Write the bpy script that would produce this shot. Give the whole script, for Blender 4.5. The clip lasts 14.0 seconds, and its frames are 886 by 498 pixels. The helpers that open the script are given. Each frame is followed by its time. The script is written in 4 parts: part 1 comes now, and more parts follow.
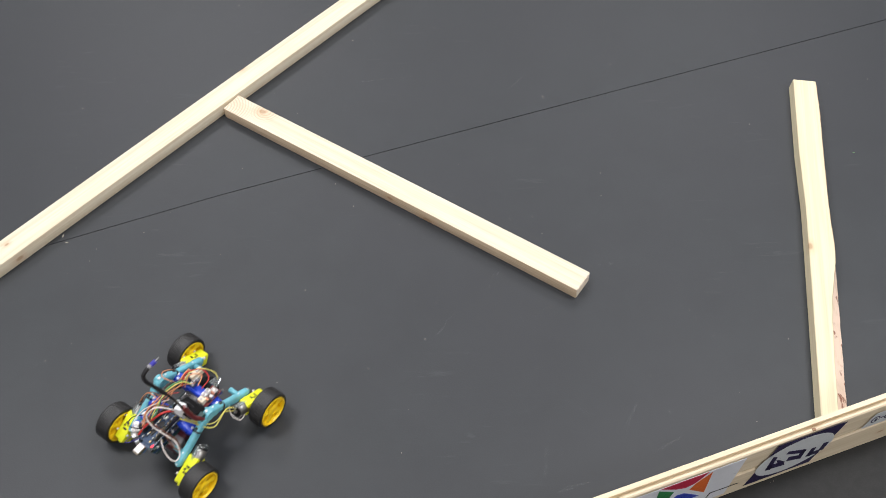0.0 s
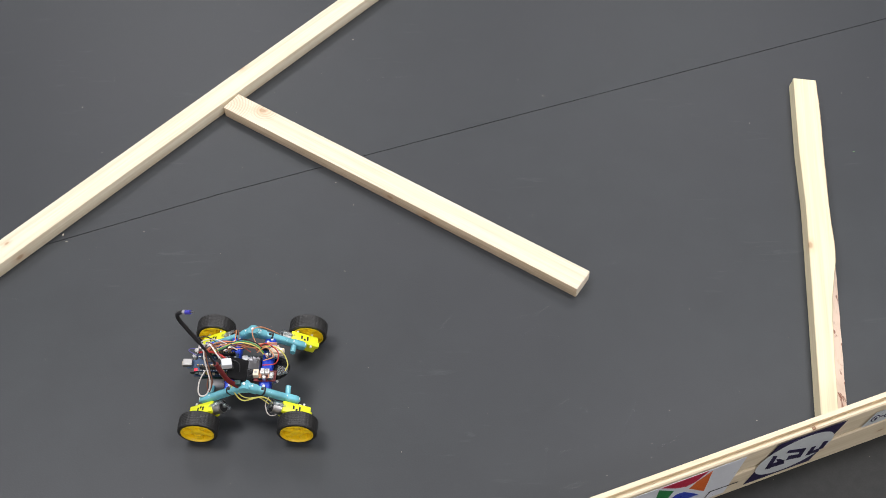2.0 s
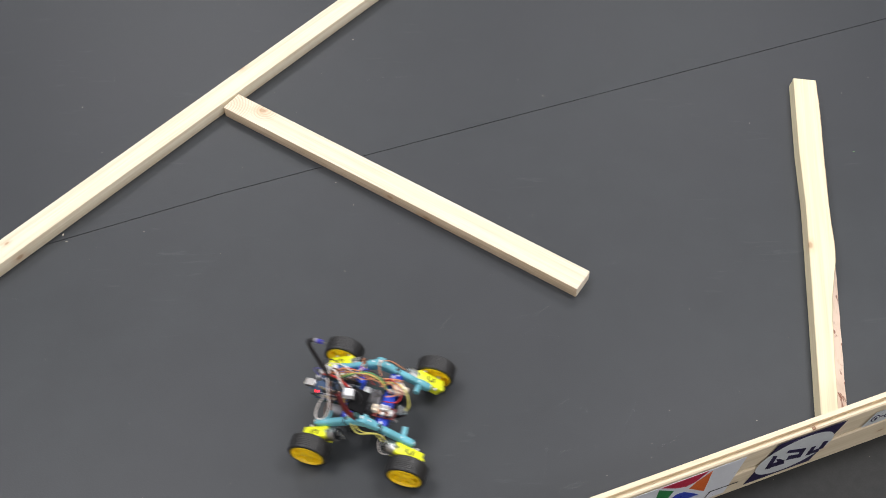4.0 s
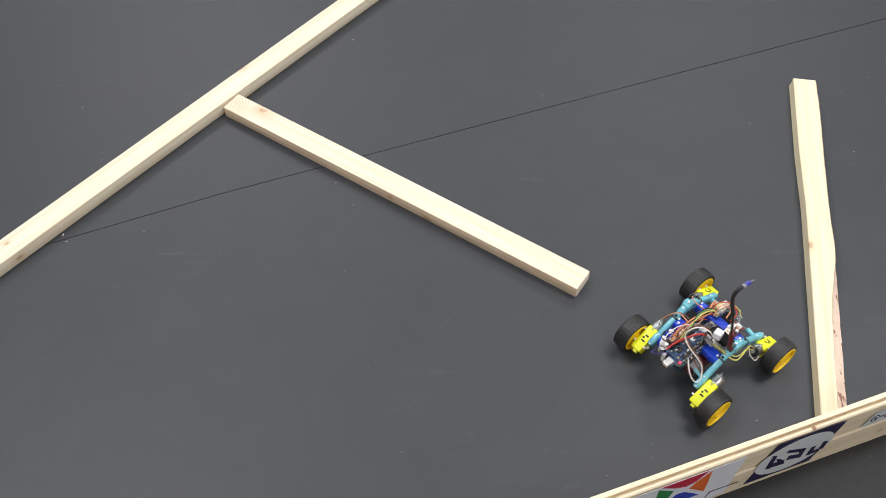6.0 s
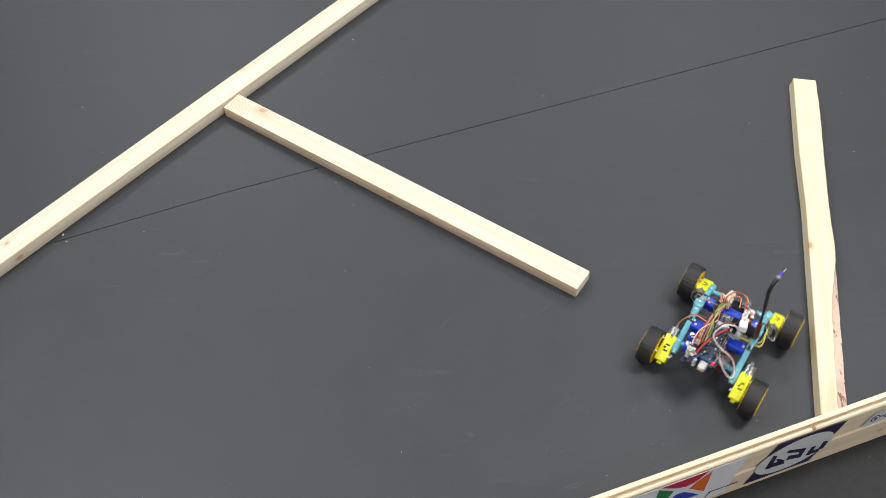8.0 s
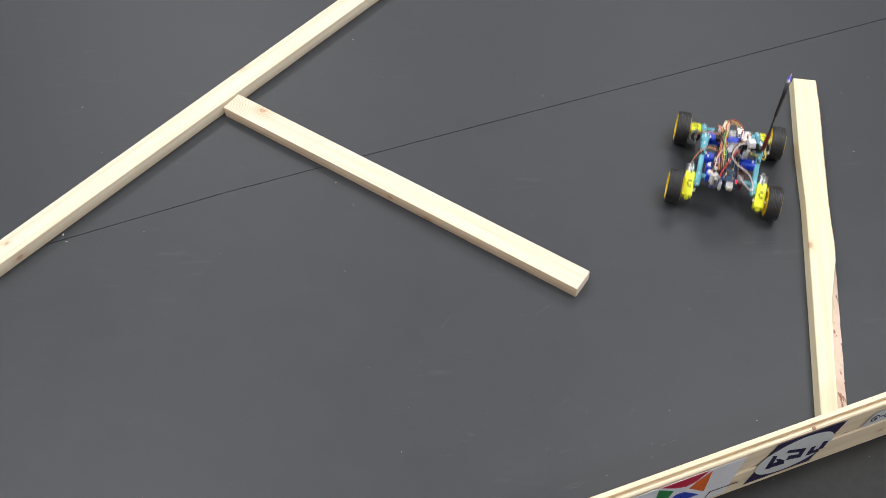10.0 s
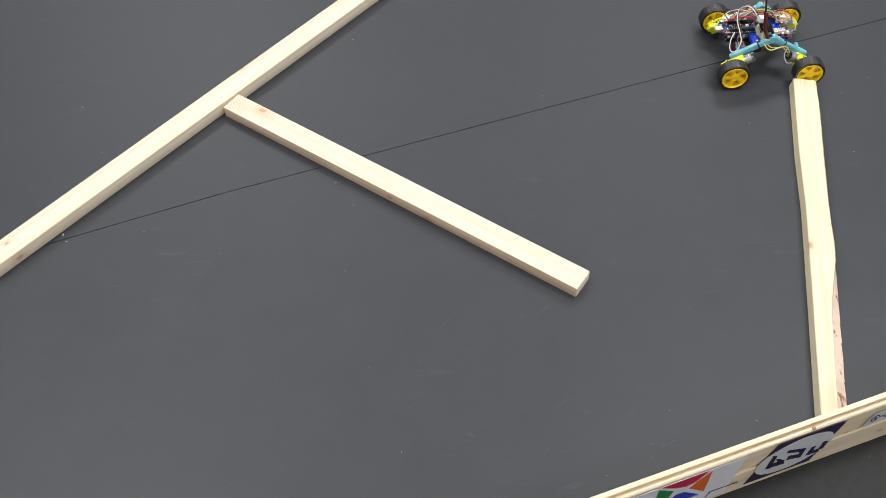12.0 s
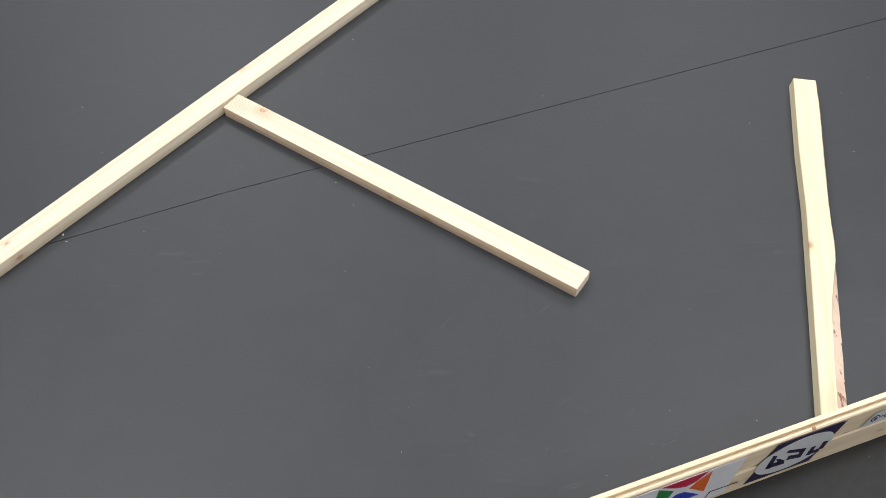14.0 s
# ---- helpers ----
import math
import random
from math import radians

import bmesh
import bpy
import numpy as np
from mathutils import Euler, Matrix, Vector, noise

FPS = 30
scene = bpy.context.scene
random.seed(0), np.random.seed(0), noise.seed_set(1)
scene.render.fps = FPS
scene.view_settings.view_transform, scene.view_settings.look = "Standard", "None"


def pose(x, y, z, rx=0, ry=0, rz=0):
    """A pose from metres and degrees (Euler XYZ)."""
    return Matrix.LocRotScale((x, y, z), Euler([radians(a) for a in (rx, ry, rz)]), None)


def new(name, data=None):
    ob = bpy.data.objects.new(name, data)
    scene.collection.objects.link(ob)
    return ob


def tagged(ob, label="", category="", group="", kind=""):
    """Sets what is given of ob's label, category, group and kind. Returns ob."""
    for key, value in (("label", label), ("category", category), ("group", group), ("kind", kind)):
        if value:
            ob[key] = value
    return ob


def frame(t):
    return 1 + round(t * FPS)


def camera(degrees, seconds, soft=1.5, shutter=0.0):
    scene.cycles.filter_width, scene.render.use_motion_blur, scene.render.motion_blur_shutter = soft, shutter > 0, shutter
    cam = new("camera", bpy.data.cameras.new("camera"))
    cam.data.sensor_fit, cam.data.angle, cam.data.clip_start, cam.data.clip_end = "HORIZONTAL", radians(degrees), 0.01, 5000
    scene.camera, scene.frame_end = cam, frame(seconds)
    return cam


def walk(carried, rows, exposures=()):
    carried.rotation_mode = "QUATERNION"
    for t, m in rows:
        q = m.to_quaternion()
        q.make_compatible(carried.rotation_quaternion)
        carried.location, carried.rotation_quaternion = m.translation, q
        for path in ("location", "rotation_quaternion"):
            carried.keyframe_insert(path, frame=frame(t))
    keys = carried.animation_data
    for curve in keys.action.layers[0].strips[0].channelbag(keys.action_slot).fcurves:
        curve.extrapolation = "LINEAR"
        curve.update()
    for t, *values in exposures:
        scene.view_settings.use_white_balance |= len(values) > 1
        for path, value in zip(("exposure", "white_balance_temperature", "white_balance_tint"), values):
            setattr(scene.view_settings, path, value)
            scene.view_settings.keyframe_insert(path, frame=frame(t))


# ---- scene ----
cam = camera(49.5, 14.0, soft=0.75, shutter=0.5)
CAM = pose(0, 0, 1.3725, 37.566, 0, 0) @ pose(0, 0, 0, 0, 0, -1.538)
walk(cam, [(0.0, CAM @ pose(0, 0, 0, 0.065)), (0.5, CAM @ pose(0, 0, 0, 0.04)), (1.0, CAM @ pose(0, 0, 0, 0.035)), (1.5, CAM), (14.0, CAM)])

# ---- light: a hall with a bright ceiling of lamps ----
scene.view_settings.exposure = 0.0
world = bpy.data.worlds.new("hall_air")
scene.world = world
world.use_nodes = True
world.node_tree.nodes["Background"].inputs[0].default_value = (0.80, 0.88, 1.0, 1)
world.node_tree.nodes["Background"].inputs[1].default_value = 0.25


def ceiling_lamp(x, y, z, sx, sy, watts, tint):
    data = bpy.data.lights.new("ceiling_panel", "AREA")
    data.shape, data.size, data.size_y, data.energy, data.color = "RECTANGLE", sx, sy, watts, tint
    lamp = new("ceiling_panel", data)
    lamp.matrix_basis = pose(x, y, z)
    return lamp


for lx, ly, watts in ((-1.9, -1.5, 46), (1.9, -1.5, 66), (-1.7, 1.4, 76), (1.8, 1.4, 92), (-1.4, 4.7, 90), (1.5, 4.7, 66)):
    ceiling_lamp(lx, ly, 3.38, 1.5, 0.9, watts, (1.0, 0.985, 1.0))


# ---- materials ----
def shader(name, rough=0.5, metal=0.0):
    m = bpy.data.materials.new(name)
    m.use_nodes = True
    nt = m.node_tree
    b = nt.nodes["Principled BSDF"]
    b.inputs["Roughness"].default_value = rough
    b.inputs["Metallic"].default_value = metal
    return m, nt, b


def node(nt, kind, **kw):
    n = nt.nodes.new(kind)
    for k, v in kw.items():
        n.inputs[k].default_value = v
    return n


def mixed(nt, fac, a, b, blend="MIX"):
    m = nt.nodes.new("ShaderNodeMix")
    m.data_type, m.blend_type = "RGBA", blend
    for sock, v in ((m.inputs[0], fac), (m.inputs[6], a), (m.inputs[7], b)):
        if isinstance(v, bpy.types.NodeSocket):
            nt.links.new(v, sock)
        else:
            sock.default_value = v if isinstance(v, (int, float)) else (*v, 1)
    return m.outputs[2]


def ramp(nt, src, lo, hi, a=0.0, b=1.0):
    r = nt.nodes.new("ShaderNodeMapRange")
    nt.links.new(src, r.inputs[0])
    for i, v in enumerate((lo, hi, a, b)):
        r.inputs[i + 1].default_value = v
    return r.outputs[0]


def coords(nt, scale=(1, 1, 1), rot=(0, 0, 0)):
    tc, mp = nt.nodes.new("ShaderNodeTexCoord"), nt.nodes.new("ShaderNodeMapping")
    nt.links.new(tc.outputs["Object"], mp.inputs[0])
    mp.inputs["Scale"].default_value = scale
    mp.inputs["Rotation"].default_value = rot
    return mp.outputs[0]


def noise_of(nt, vec, scale, detail=4, rough=0.55, dist=0.0):
    n = node(nt, "ShaderNodeTexNoise", Scale=scale, Detail=detail, Roughness=rough, Distortion=dist)
    nt.links.new(vec, n.inputs["Vector"])
    return n.outputs[0]


def bumped(nt, b, height, strength, distance):
    n = node(nt, "ShaderNodeBump", Strength=strength, Distance=distance)
    nt.links.new(height, n.inputs["Height"])
    nt.links.new(n.outputs[0], b.inputs["Normal"])


def plain(name, colour, rough=0.45, metal=0.0, grain=180.0, vary=0.12, bump=0.15, clear=0.0, spec=0.5):
    """A moulded or painted surface with faint mottling and fine relief."""
    m, nt, b = shader(name, rough, metal)
    v = coords(nt)
    n1, n2 = noise_of(nt, v, grain), noise_of(nt, v, grain / 7)
    dark = tuple(c * (1 - vary) for c in colour)
    light = tuple(min(1, c * (1 + vary)) for c in colour)
    c = mixed(nt, ramp(nt, n2, 0.35, 0.65), dark, light)
    nt.links.new(mixed(nt, ramp(nt, n1, 0.3, 0.75, 0, 0.35), c, dark), b.inputs["Base Color"])
    nt.links.new(ramp(nt, n1, 0.3, 0.7, max(0.02, rough - 0.08), min(1, rough + 0.1)), b.inputs["Roughness"])
    if bump:
        bumped(nt, b, n1, bump, 0.0006)
    b.inputs["Specular IOR Level"].default_value = spec
    if clear:
        b.inputs["Transmission Weight"].default_value = clear
    return m


def rubber_mat(name):
    m, nt, b = shader(name, 0.5)
    v = coords(nt)
    fine, mid, big = noise_of(nt, v, 420, 3), noise_of(nt, v, 9, 5, 0.65), noise_of(nt, v, 1.6, 3)
    c = mixed(nt, ramp(nt, mid, 0.3, 0.7), (0.0228, 0.0263, 0.0298), (0.0302, 0.0344, 0.0384))
    c = mixed(nt, ramp(nt, big, 0.35, 0.65, 0, 0.6), c, (0.0300, 0.0312, 0.0365))
    # chalky rubbed patches and hairline scuffs
    rub = noise_of(nt, coords(nt, (3, 26, 1), (0, 0, 0.75)), 3.2, 6, 0.7, 0.4)
    where = noise_of(nt, v, 2.3, 2)
    patch = ramp(nt, rub, 0.60, 0.78)
    gate = nt.nodes.new("ShaderNodeMath")
    gate.operation = "MULTIPLY"
    nt.links.new(patch, gate.inputs[0])
    nt.links.new(ramp(nt, where, 0.46, 0.66, 0, 0.5), gate.inputs[1])
    c = mixed(nt, gate.outputs[0], c, (0.10, 0.105, 0.11))
    nt.links.new(mixed(nt, ramp(nt, fine, 0.45, 0.8, 0, 0.3), c, (0.0405, 0.0440, 0.0485)), b.inputs["Base Color"])
    nt.links.new(ramp(nt, mid, 0.3, 0.7, 0.50, 0.54), b.inputs["Roughness"])
    b.inputs["Specular IOR Level"].default_value = 0.45
    bumped(nt, b, fine, 0.25, 0.0005)
    return m


def pine(name, knots=(), arcs=(), light=(0.76, 0.685, 0.545), dark=(0.61, 0.49, 0.325), seed=0.0):
    """Planed softwood, grain along x; knots are (x, y, z, radius) in the board's own space."""
    m, nt, b = shader(name, 0.55)
    tc = nt.nodes.new("ShaderNodeTexCoord")
    mp = nt.nodes.new("ShaderNodeMapping")
    nt.links.new(tc.outputs["Object"], mp.inputs[0])
    mp.inputs["Location"].default_value = (seed, seed * 0.13, 0.017)
    mp.inputs["Scale"].default_value = (0.55, 11, 11)
    wobble = noise_of(nt, mp.outputs[0], 1.4, 3)
    wave = node(nt, "ShaderNodeTexWave", Scale=1.3, Distortion=5.0, Detail=2.0)
    wave.wave_type, wave.bands_direction = "RINGS", "X"
    wave.inputs["Detail Scale"].default_value = 0.7
    nt.links.new(mp.outputs[0], wave.inputs["Vector"])
    mp2 = nt.nodes.new("ShaderNodeMapping")
    nt.links.new(tc.outputs["Object"], mp2.inputs[0])
    mp2.inputs["Scale"].default_value = (6, 260, 260)
    fibre = noise_of(nt, mp2.outputs[0], 1.0, 3)
    c = mixed(nt, ramp(nt, wave.outputs[1], 0.45, 1.0, 0, 0.42), light, dark)
    c = mixed(nt, ramp(nt, wobble, 0.35, 0.7, 0, 0.35), c, (0.77, 0.68, 0.51))
    c = mixed(nt, ramp(nt, fibre, 0.42, 0.70, 0, 0.55), c, dark)
    for x, y, reach in arcs:        # year rings cut at a slant: bows about a point of the top face
        away = nt.nodes.new("ShaderNodeVectorMath")
        away.operation = "DISTANCE"
        nt.links.new(tc.outputs["Object"], away.inputs[0])
        away.inputs[1].default_value = (x, y, 0.016)
        bow = nt.nodes.new("ShaderNodeMath")
        bow.operation = "PINGPONG"
        nt.links.new(away.outputs["Value"], bow.inputs[0])
        bow.inputs[1].default_value = 0.0028
        fade = nt.nodes.new("ShaderNodeMath")
        fade.operation = "MULTIPLY"
        nt.links.new(ramp(nt, bow.outputs[0], 0.0012, 0.0027, 0, 0.9), fade.inputs[0])
        nt.links.new(ramp(nt, away.outputs["Value"], reach * 0.6, reach, 1, 0), fade.inputs[1])
        c = mixed(nt, fade.outputs[0], c, (0.62, 0.44, 0.30))
    for x, y, z, r in knots:
        sub = nt.nodes.new("ShaderNodeVectorMath")
        sub.operation = "SUBTRACT"
        nt.links.new(tc.outputs["Object"], sub.inputs[0])
        sub.inputs[1].default_value = (x, y, z)
        sc = nt.nodes.new("ShaderNodeVectorMath")
        sc.operation = "MULTIPLY"
        nt.links.new(sub.outputs[0], sc.inputs[0])
        sc.inputs[1].default_value = (0.6, 1, 1)
        ln = nt.nodes.new("ShaderNodeVectorMath")
        ln.operation = "LENGTH"
        nt.links.new(sc.outputs[0], ln.inputs[0])
        c = mixed(nt, ramp(nt, ln.outputs["Value"], r * 0.9, r * 2.6, 0.40, 0.0), c, (0.58, 0.38, 0.22))
        c = mixed(nt, ramp(nt, ln.outputs["Value"], r * 0.5, r, 0.60, 0.0), c, (0.36, 0.20, 0.10))
    nt.links.new(c, b.inputs["Base Color"])
    nt.links.new(ramp(nt, fibre, 0.3, 0.7, 0.48, 0.65), b.inputs["Roughness"])
    b.inputs["Specular IOR Level"].default_value = 0.3
    bumped(nt, b, fibre, 0.3, 0.0006)
    return m


def bark_wood(name):
    m, nt, b = shader(name, 0.75)
    v = coords(nt, (24, 40, 40))
    n = noise_of(nt, v, 1.3, 5, 0.6, 0.6)
    c = mixed(nt, ramp(nt, n, 0.56, 0.63), (0.84, 0.66, 0.53), (0.30, 0.12, 0.07))
    nt.links.new(mixed(nt, ramp(nt, n, 0.36, 0.46, 0.6, 0.0), c, (0.72, 0.55, 0.40)), b.inputs["Base Color"])
    bumped(nt, b, n, 0.6, 0.002)
    return m


def glowing(name, colour, strength):
    m, nt, b = shader(name, 0.3)
    b.inputs["Base Color"].default_value = (*colour, 1)
    b.inputs["Emission Color"].default_value = (*colour, 1)
    b.inputs["Emission Strength"].default_value = strength
    return m


MAT = rubber_mat("black_rubber_matting")
# darker floor tone: the shade in front of the fence is put into colour
FLOOR_SHADE = plain("floor_shade_charcoal", (0.0185, 0.0185, 0.0180), 0.55, grain=420, vary=0.12, bump=0.2, spec=0.25)
SUB = plain("dark_subfloor", (0.012, 0.012, 0.013), 0.9)
PLASTER = plain("hall_wall_paint", (0.70, 0.70, 0.70), 0.8, grain=60)
CEIL = plain("ceiling_paint", (0.75, 0.75, 0.75), 0.85, grain=40)
TYRE = plain("tyre_rubber", (0.020, 0.0195, 0.020), 0.42, grain=350, vary=0.3, bump=0.4)
YELLOW_RIM = plain("yellow_rim_plastic", (0.92, 0.62, 0.012), 0.35, vary=0.06)
YELLOW = plain("lemon_gearbox_plastic", (0.80, 0.84, 0.02), 0.4, vary=0.06)
TEAL = plain("teal_tube_plastic", (0.19, 0.55, 0.65), 0.20, vary=0.22, bump=0.3, clear=0.18, spec=0.6)
TEAL_DARK = plain("teal_fitting_plastic", (0.18, 0.53, 0.63), 0.20, vary=0.22, bump=0.3, clear=0.18)
BLUE = plain("cobalt_blue_plastic", (0.012, 0.055, 0.55), 0.3, vary=0.15)
BLACK = plain("black_plastic", (0.012, 0.012, 0.013), 0.4, vary=0.3)
MATT_BLACK = plain("matt_black_plastic", (0.008, 0.008, 0.009), 0.75, vary=0.3, spec=0.12)
STEEL = plain("bright_tin", (0.44, 0.43, 0.42), 0.36, 1.0, vary=0.1)
WHITE = plain("white_nylon", (0.75, 0.75, 0.73), 0.4, vary=0.05)
PALE = plain("pale_grey_plastic", (0.68, 0.69, 0.71), 0.45, vary=0.06)
CREAM = plain("cream_connector", (0.78, 0.66, 0.50), 0.45)
GREY = plain("grey_shrink_wrap", (0.30, 0.29, 0.30), 0.35, grain=90, vary=0.2, bump=0.4)
MAROON = plain("maroon_wrap", (0.09, 0.013, 0.018), 0.35, vary=0.25)
PCB_BLUE = plain("blue_circuit_board", (0.018, 0.050, 0.115), 0.4, grain=600, vary=0.4)
PCB_GREEN = plain("green_circuit_board", (0.008, 0.042, 0.040), 0.4, grain=600, vary=0.4)
PCB_RED = plain("red_circuit_board", (0.17, 0.022, 0.022), 0.4, grain=600, vary=0.3)
BRASS = plain("gold_contact", (0.75, 0.55, 0.22), 0.3, 1.0)
COPPER = plain("copper_winding", (0.55, 0.26, 0.16), 0.4, 0.6, vary=0.2)
FILM = plain("antistatic_film", (0.16, 0.16, 0.17), 0.28, 0.75, grain=70, vary=0.25, bump=0.8)
SMOKY = plain("smoky_acrylic", (0.012, 0.013, 0.015), 0.16, vary=0.1, bump=0.0, clear=0.25)
CHIP = plain("chip_black", (0.02, 0.02, 0.022), 0.5)
ORANGE_W = plain("orange_wire_skin", (0.66, 0.27, 0.13), 0.45)
RED_W = plain("red_wire_skin", (0.45, 0.025, 0.02), 0.45)
BROWN_W = plain("brown_wire_skin", (0.16, 0.06, 0.03), 0.5)
WHITE_W = plain("white_wire_skin", (0.72, 0.66, 0.62), 0.45)
YELLOW_W = plain("yellow_wire_skin", (0.62, 0.56, 0.13), 0.45)
GREEN_W = plain("green_wire_skin", (0.07, 0.34, 0.12), 0.45)
BLUE_W = plain("violet_blue_wire_skin", (0.07, 0.06, 0.30), 0.45)
BLACK_W = plain("black_wire_skin", (0.015, 0.014, 0.016), 0.5)
CLEAR = plain("clear_acrylic", (0.9, 0.95, 0.96), 0.06, vary=0.01, bump=0.0, clear=0.92)
LED_RED = glowing("red_indicator", (1.0, 0.010, 0.02), 5.0)
BLUE_TIP = plain("blue_violet_sleeve", (0.055, 0.05, 0.36), 0.3)
RED_SLEEVE = plain("dark_red_sleeve", (0.15, 0.010, 0.012), 0.35)
INK = plain("black_marker_ink", (0.015, 0.013, 0.012), 0.6)
KNOT = plain("brown_knot", (0.30, 0.17, 0.09), 0.6, vary=0.3)
BARK = bark_wood("waney_bark_edge")
PAPER = plain("white_sticker_paper", (0.72, 0.73, 0.76), 0.35, vary=0.03, bump=0.05)
PAPER_GREY = plain("pale_grey_sticker", (0.60, 0.62, 0.62), 0.35, vary=0.03, bump=0.05)
NAVY = plain("navy_print", (0.022, 0.016, 0.055), 0.6, vary=0.1, bump=0.05, spec=0.25)
P_RED = plain("crimson_print", (0.50, 0.015, 0.055), 0.35, vary=0.05, bump=0.05)
P_ORANGE = plain("orange_print", (0.72, 0.14, 0.02), 0.35, vary=0.05, bump=0.05)
P_GREEN = plain("green_print", (0.02, 0.22, 0.06), 0.35, vary=0.05, bump=0.05)
P_BLUE = plain("blue_print", (0.02, 0.05, 0.42), 0.35, vary=0.05, bump=0.05)
SPLINTER = plain("pale_splinter", (0.75, 0.68, 0.55), 0.7)
SPLINTER_GREEN = plain("green_fleck", (0.30, 0.55, 0.25), 0.7)


def chalk(name):
    """Thin rubbed chalky dust: mostly see-through, broken up by grain."""
    m, nt, b = shader(name, 0.9)
    b.inputs["Base Color"].default_value = (0.30, 0.31, 0.32, 1)
    n = noise_of(nt, coords(nt), 260, 5, 0.7)
    nt.links.new(ramp(nt, n, 0.46, 0.76, 0.0, 0.20), b.inputs["Alpha"])
    return m


CHALK = chalk("chalky_scuff_dust")
END_GRAIN = pine("sawn_end_grain", light=(0.84, 0.76, 0.66), dark=(0.70, 0.58, 0.46), seed=9.0)



# ---- shapes ----
def part(name, bm, material, parent=None, label="", smooth=False):
    me = bpy.data.meshes.new(name)
    bmesh.ops.recalc_face_normals(bm, faces=bm.faces[:])
    bm.to_mesh(me)
    bm.free()
    me.materials.append(material)
    if smooth:
        me.shade_smooth()
        me.set_sharp_from_angle(angle=radians(40))
    ob = new(name, me)
    if parent:
        ob.parent = parent
    return tagged(ob, label)


def slab(sx, sy, sz, at=(0, 0, 0), bevel=0.0, turn=None, bm=None, seg=2):
    """A box of that size centred at a place, its edges rounded."""
    bm = bm or bmesh.new()
    got = bmesh.ops.create_cube(bm, size=1)["verts"]
    bmesh.ops.scale(bm, vec=(sx, sy, sz), verts=got)
    if bevel:
        edges = list({e for v in got for e in v.link_edges})
        out = bmesh.ops.bevel(bm, geom=edges, offset=bevel, segments=seg, affect="EDGES", profile=0.5)
        got = list({v for f in out["faces"] for v in f.verts} | {v for v in got if v.is_valid})
    m = Matrix.Translation(at) @ (turn or Matrix())
    bmesh.ops.transform(bm, matrix=m, verts=got)
    return bm


def rod(a, b, r, seg=14, r2=None, bm=None):
    """A round bar from a to b."""
    bm = bm or bmesh.new()
    a, b = Vector(a), Vector(b)
    got = bmesh.ops.create_cone(bm, cap_ends=True, segments=seg, radius1=r, radius2=r if r2 is None else r2, depth=(b - a).length)["verts"]
    m = Matrix.Translation((a + b) / 2) @ (b - a).to_track_quat("Z", "Y").to_matrix().to_4x4()
    bmesh.ops.transform(bm, matrix=m, verts=got)
    return bm


def spun(profile, seg=48, wobble=0.0, bm=None):
    """A closed (radius, y) profile spun round the y axis; every other step is sunk by wobble where the radius is largest."""
    bm = bm or bmesh.new()
    top = max(r for r, y in profile)
    rings = []
    for i in range(seg):
        a = 2 * math.pi * i / seg
        ring = []
        for r, y in profile:
            k = r - (wobble if (i % 3 == 0 and r > top - 0.0009) else 0)
            ring.append(bm.verts.new((k * math.cos(a), y, k * math.sin(a))))
        rings.append(ring)
    n = len(profile)
    for i in range(seg):
        p, q = rings[i], rings[(i + 1) % seg]
        for j in range(n):
            bm.faces.new((p[j], p[(j + 1) % n], q[(j + 1) % n], q[j]))
    return bm


def spline(points, steps=8):
    pts = [Vector(p) for p in points]
    pts = [pts[0] * 2 - pts[1]] + pts + [pts[-1] * 2 - pts[-2]]
    out = []
    for i in range(1, len(pts) - 2):
        a, b, c, d = pts[i - 1:i + 3]
        for s in range(steps):
            t = s / steps
            out.append(0.5 * ((2 * b) + (c - a) * t + (2 * a - 5 * b + 4 * c - d) * t * t + (3 * b - a - 3 * c + d) * t ** 3))
    out.append(pts[-2])
    return out


def cable(points, r, seg=8, steps=7, bm=None):
    """A round cable along a smooth line through the points."""
    bm = bm or bmesh.new()
    path = spline(points, steps)
    up = Vector((0.3, 0.2, 1)).normalized()
    rings = []
    for i, p in enumerate(path):
        d = (path[min(i + 1, len(path) - 1)] - path[max(i - 1, 0)]).normalized()
        u = (up - d * up.dot(d)).normalized()
        v = d.cross(u)
        up = u
        rings.append([bm.verts.new(p + (u * math.cos(2 * math.pi * k / seg) + v * math.sin(2 * math.pi * k / seg)) * r) for k in range(seg)])
    for p, q in zip(rings, rings[1:]):
        for k in range(seg):
            bm.faces.new((p[k], p[(k + 1) % seg], q[(k + 1) % seg], q[k]))
    bm.faces.new(rings[0])
    bm.faces.new(rings[-1][::-1])
    return bm


def sheet(outline, thick, m=None):
    """A flat piece of that outline (x, y), thick along z from 0."""
    bm = bmesh.new()
    f = bm.faces.new([bm.verts.new((x, y, 0)) for x, y in outline])
    top = bmesh.ops.extrude_face_region(bm, geom=[f])["geom"]
    bmesh.ops.translate(bm, vec=(0, 0, thick), verts=[v for v in top if isinstance(v, bmesh.types.BMVert)])
    if m:
        bmesh.ops.transform(bm, matrix=m, verts=bm.verts[:])
    return bm


def oval(cx, cy, rx, ry, n=40, lean=0.0):
    return [(cx + rx * math.cos(2 * math.pi * i / n) + lean * ry * math.sin(2 * math.pi * i / n), cy + ry * math.sin(2 * math.pi * i / n)) for i in range(n)]


def thing(name, label, category, group="", m=None):
    ob = new(name)
    ob.empty_display_size = 0.05
    if m:
        ob.matrix_basis = m
    return tagged(ob, label, category, group)


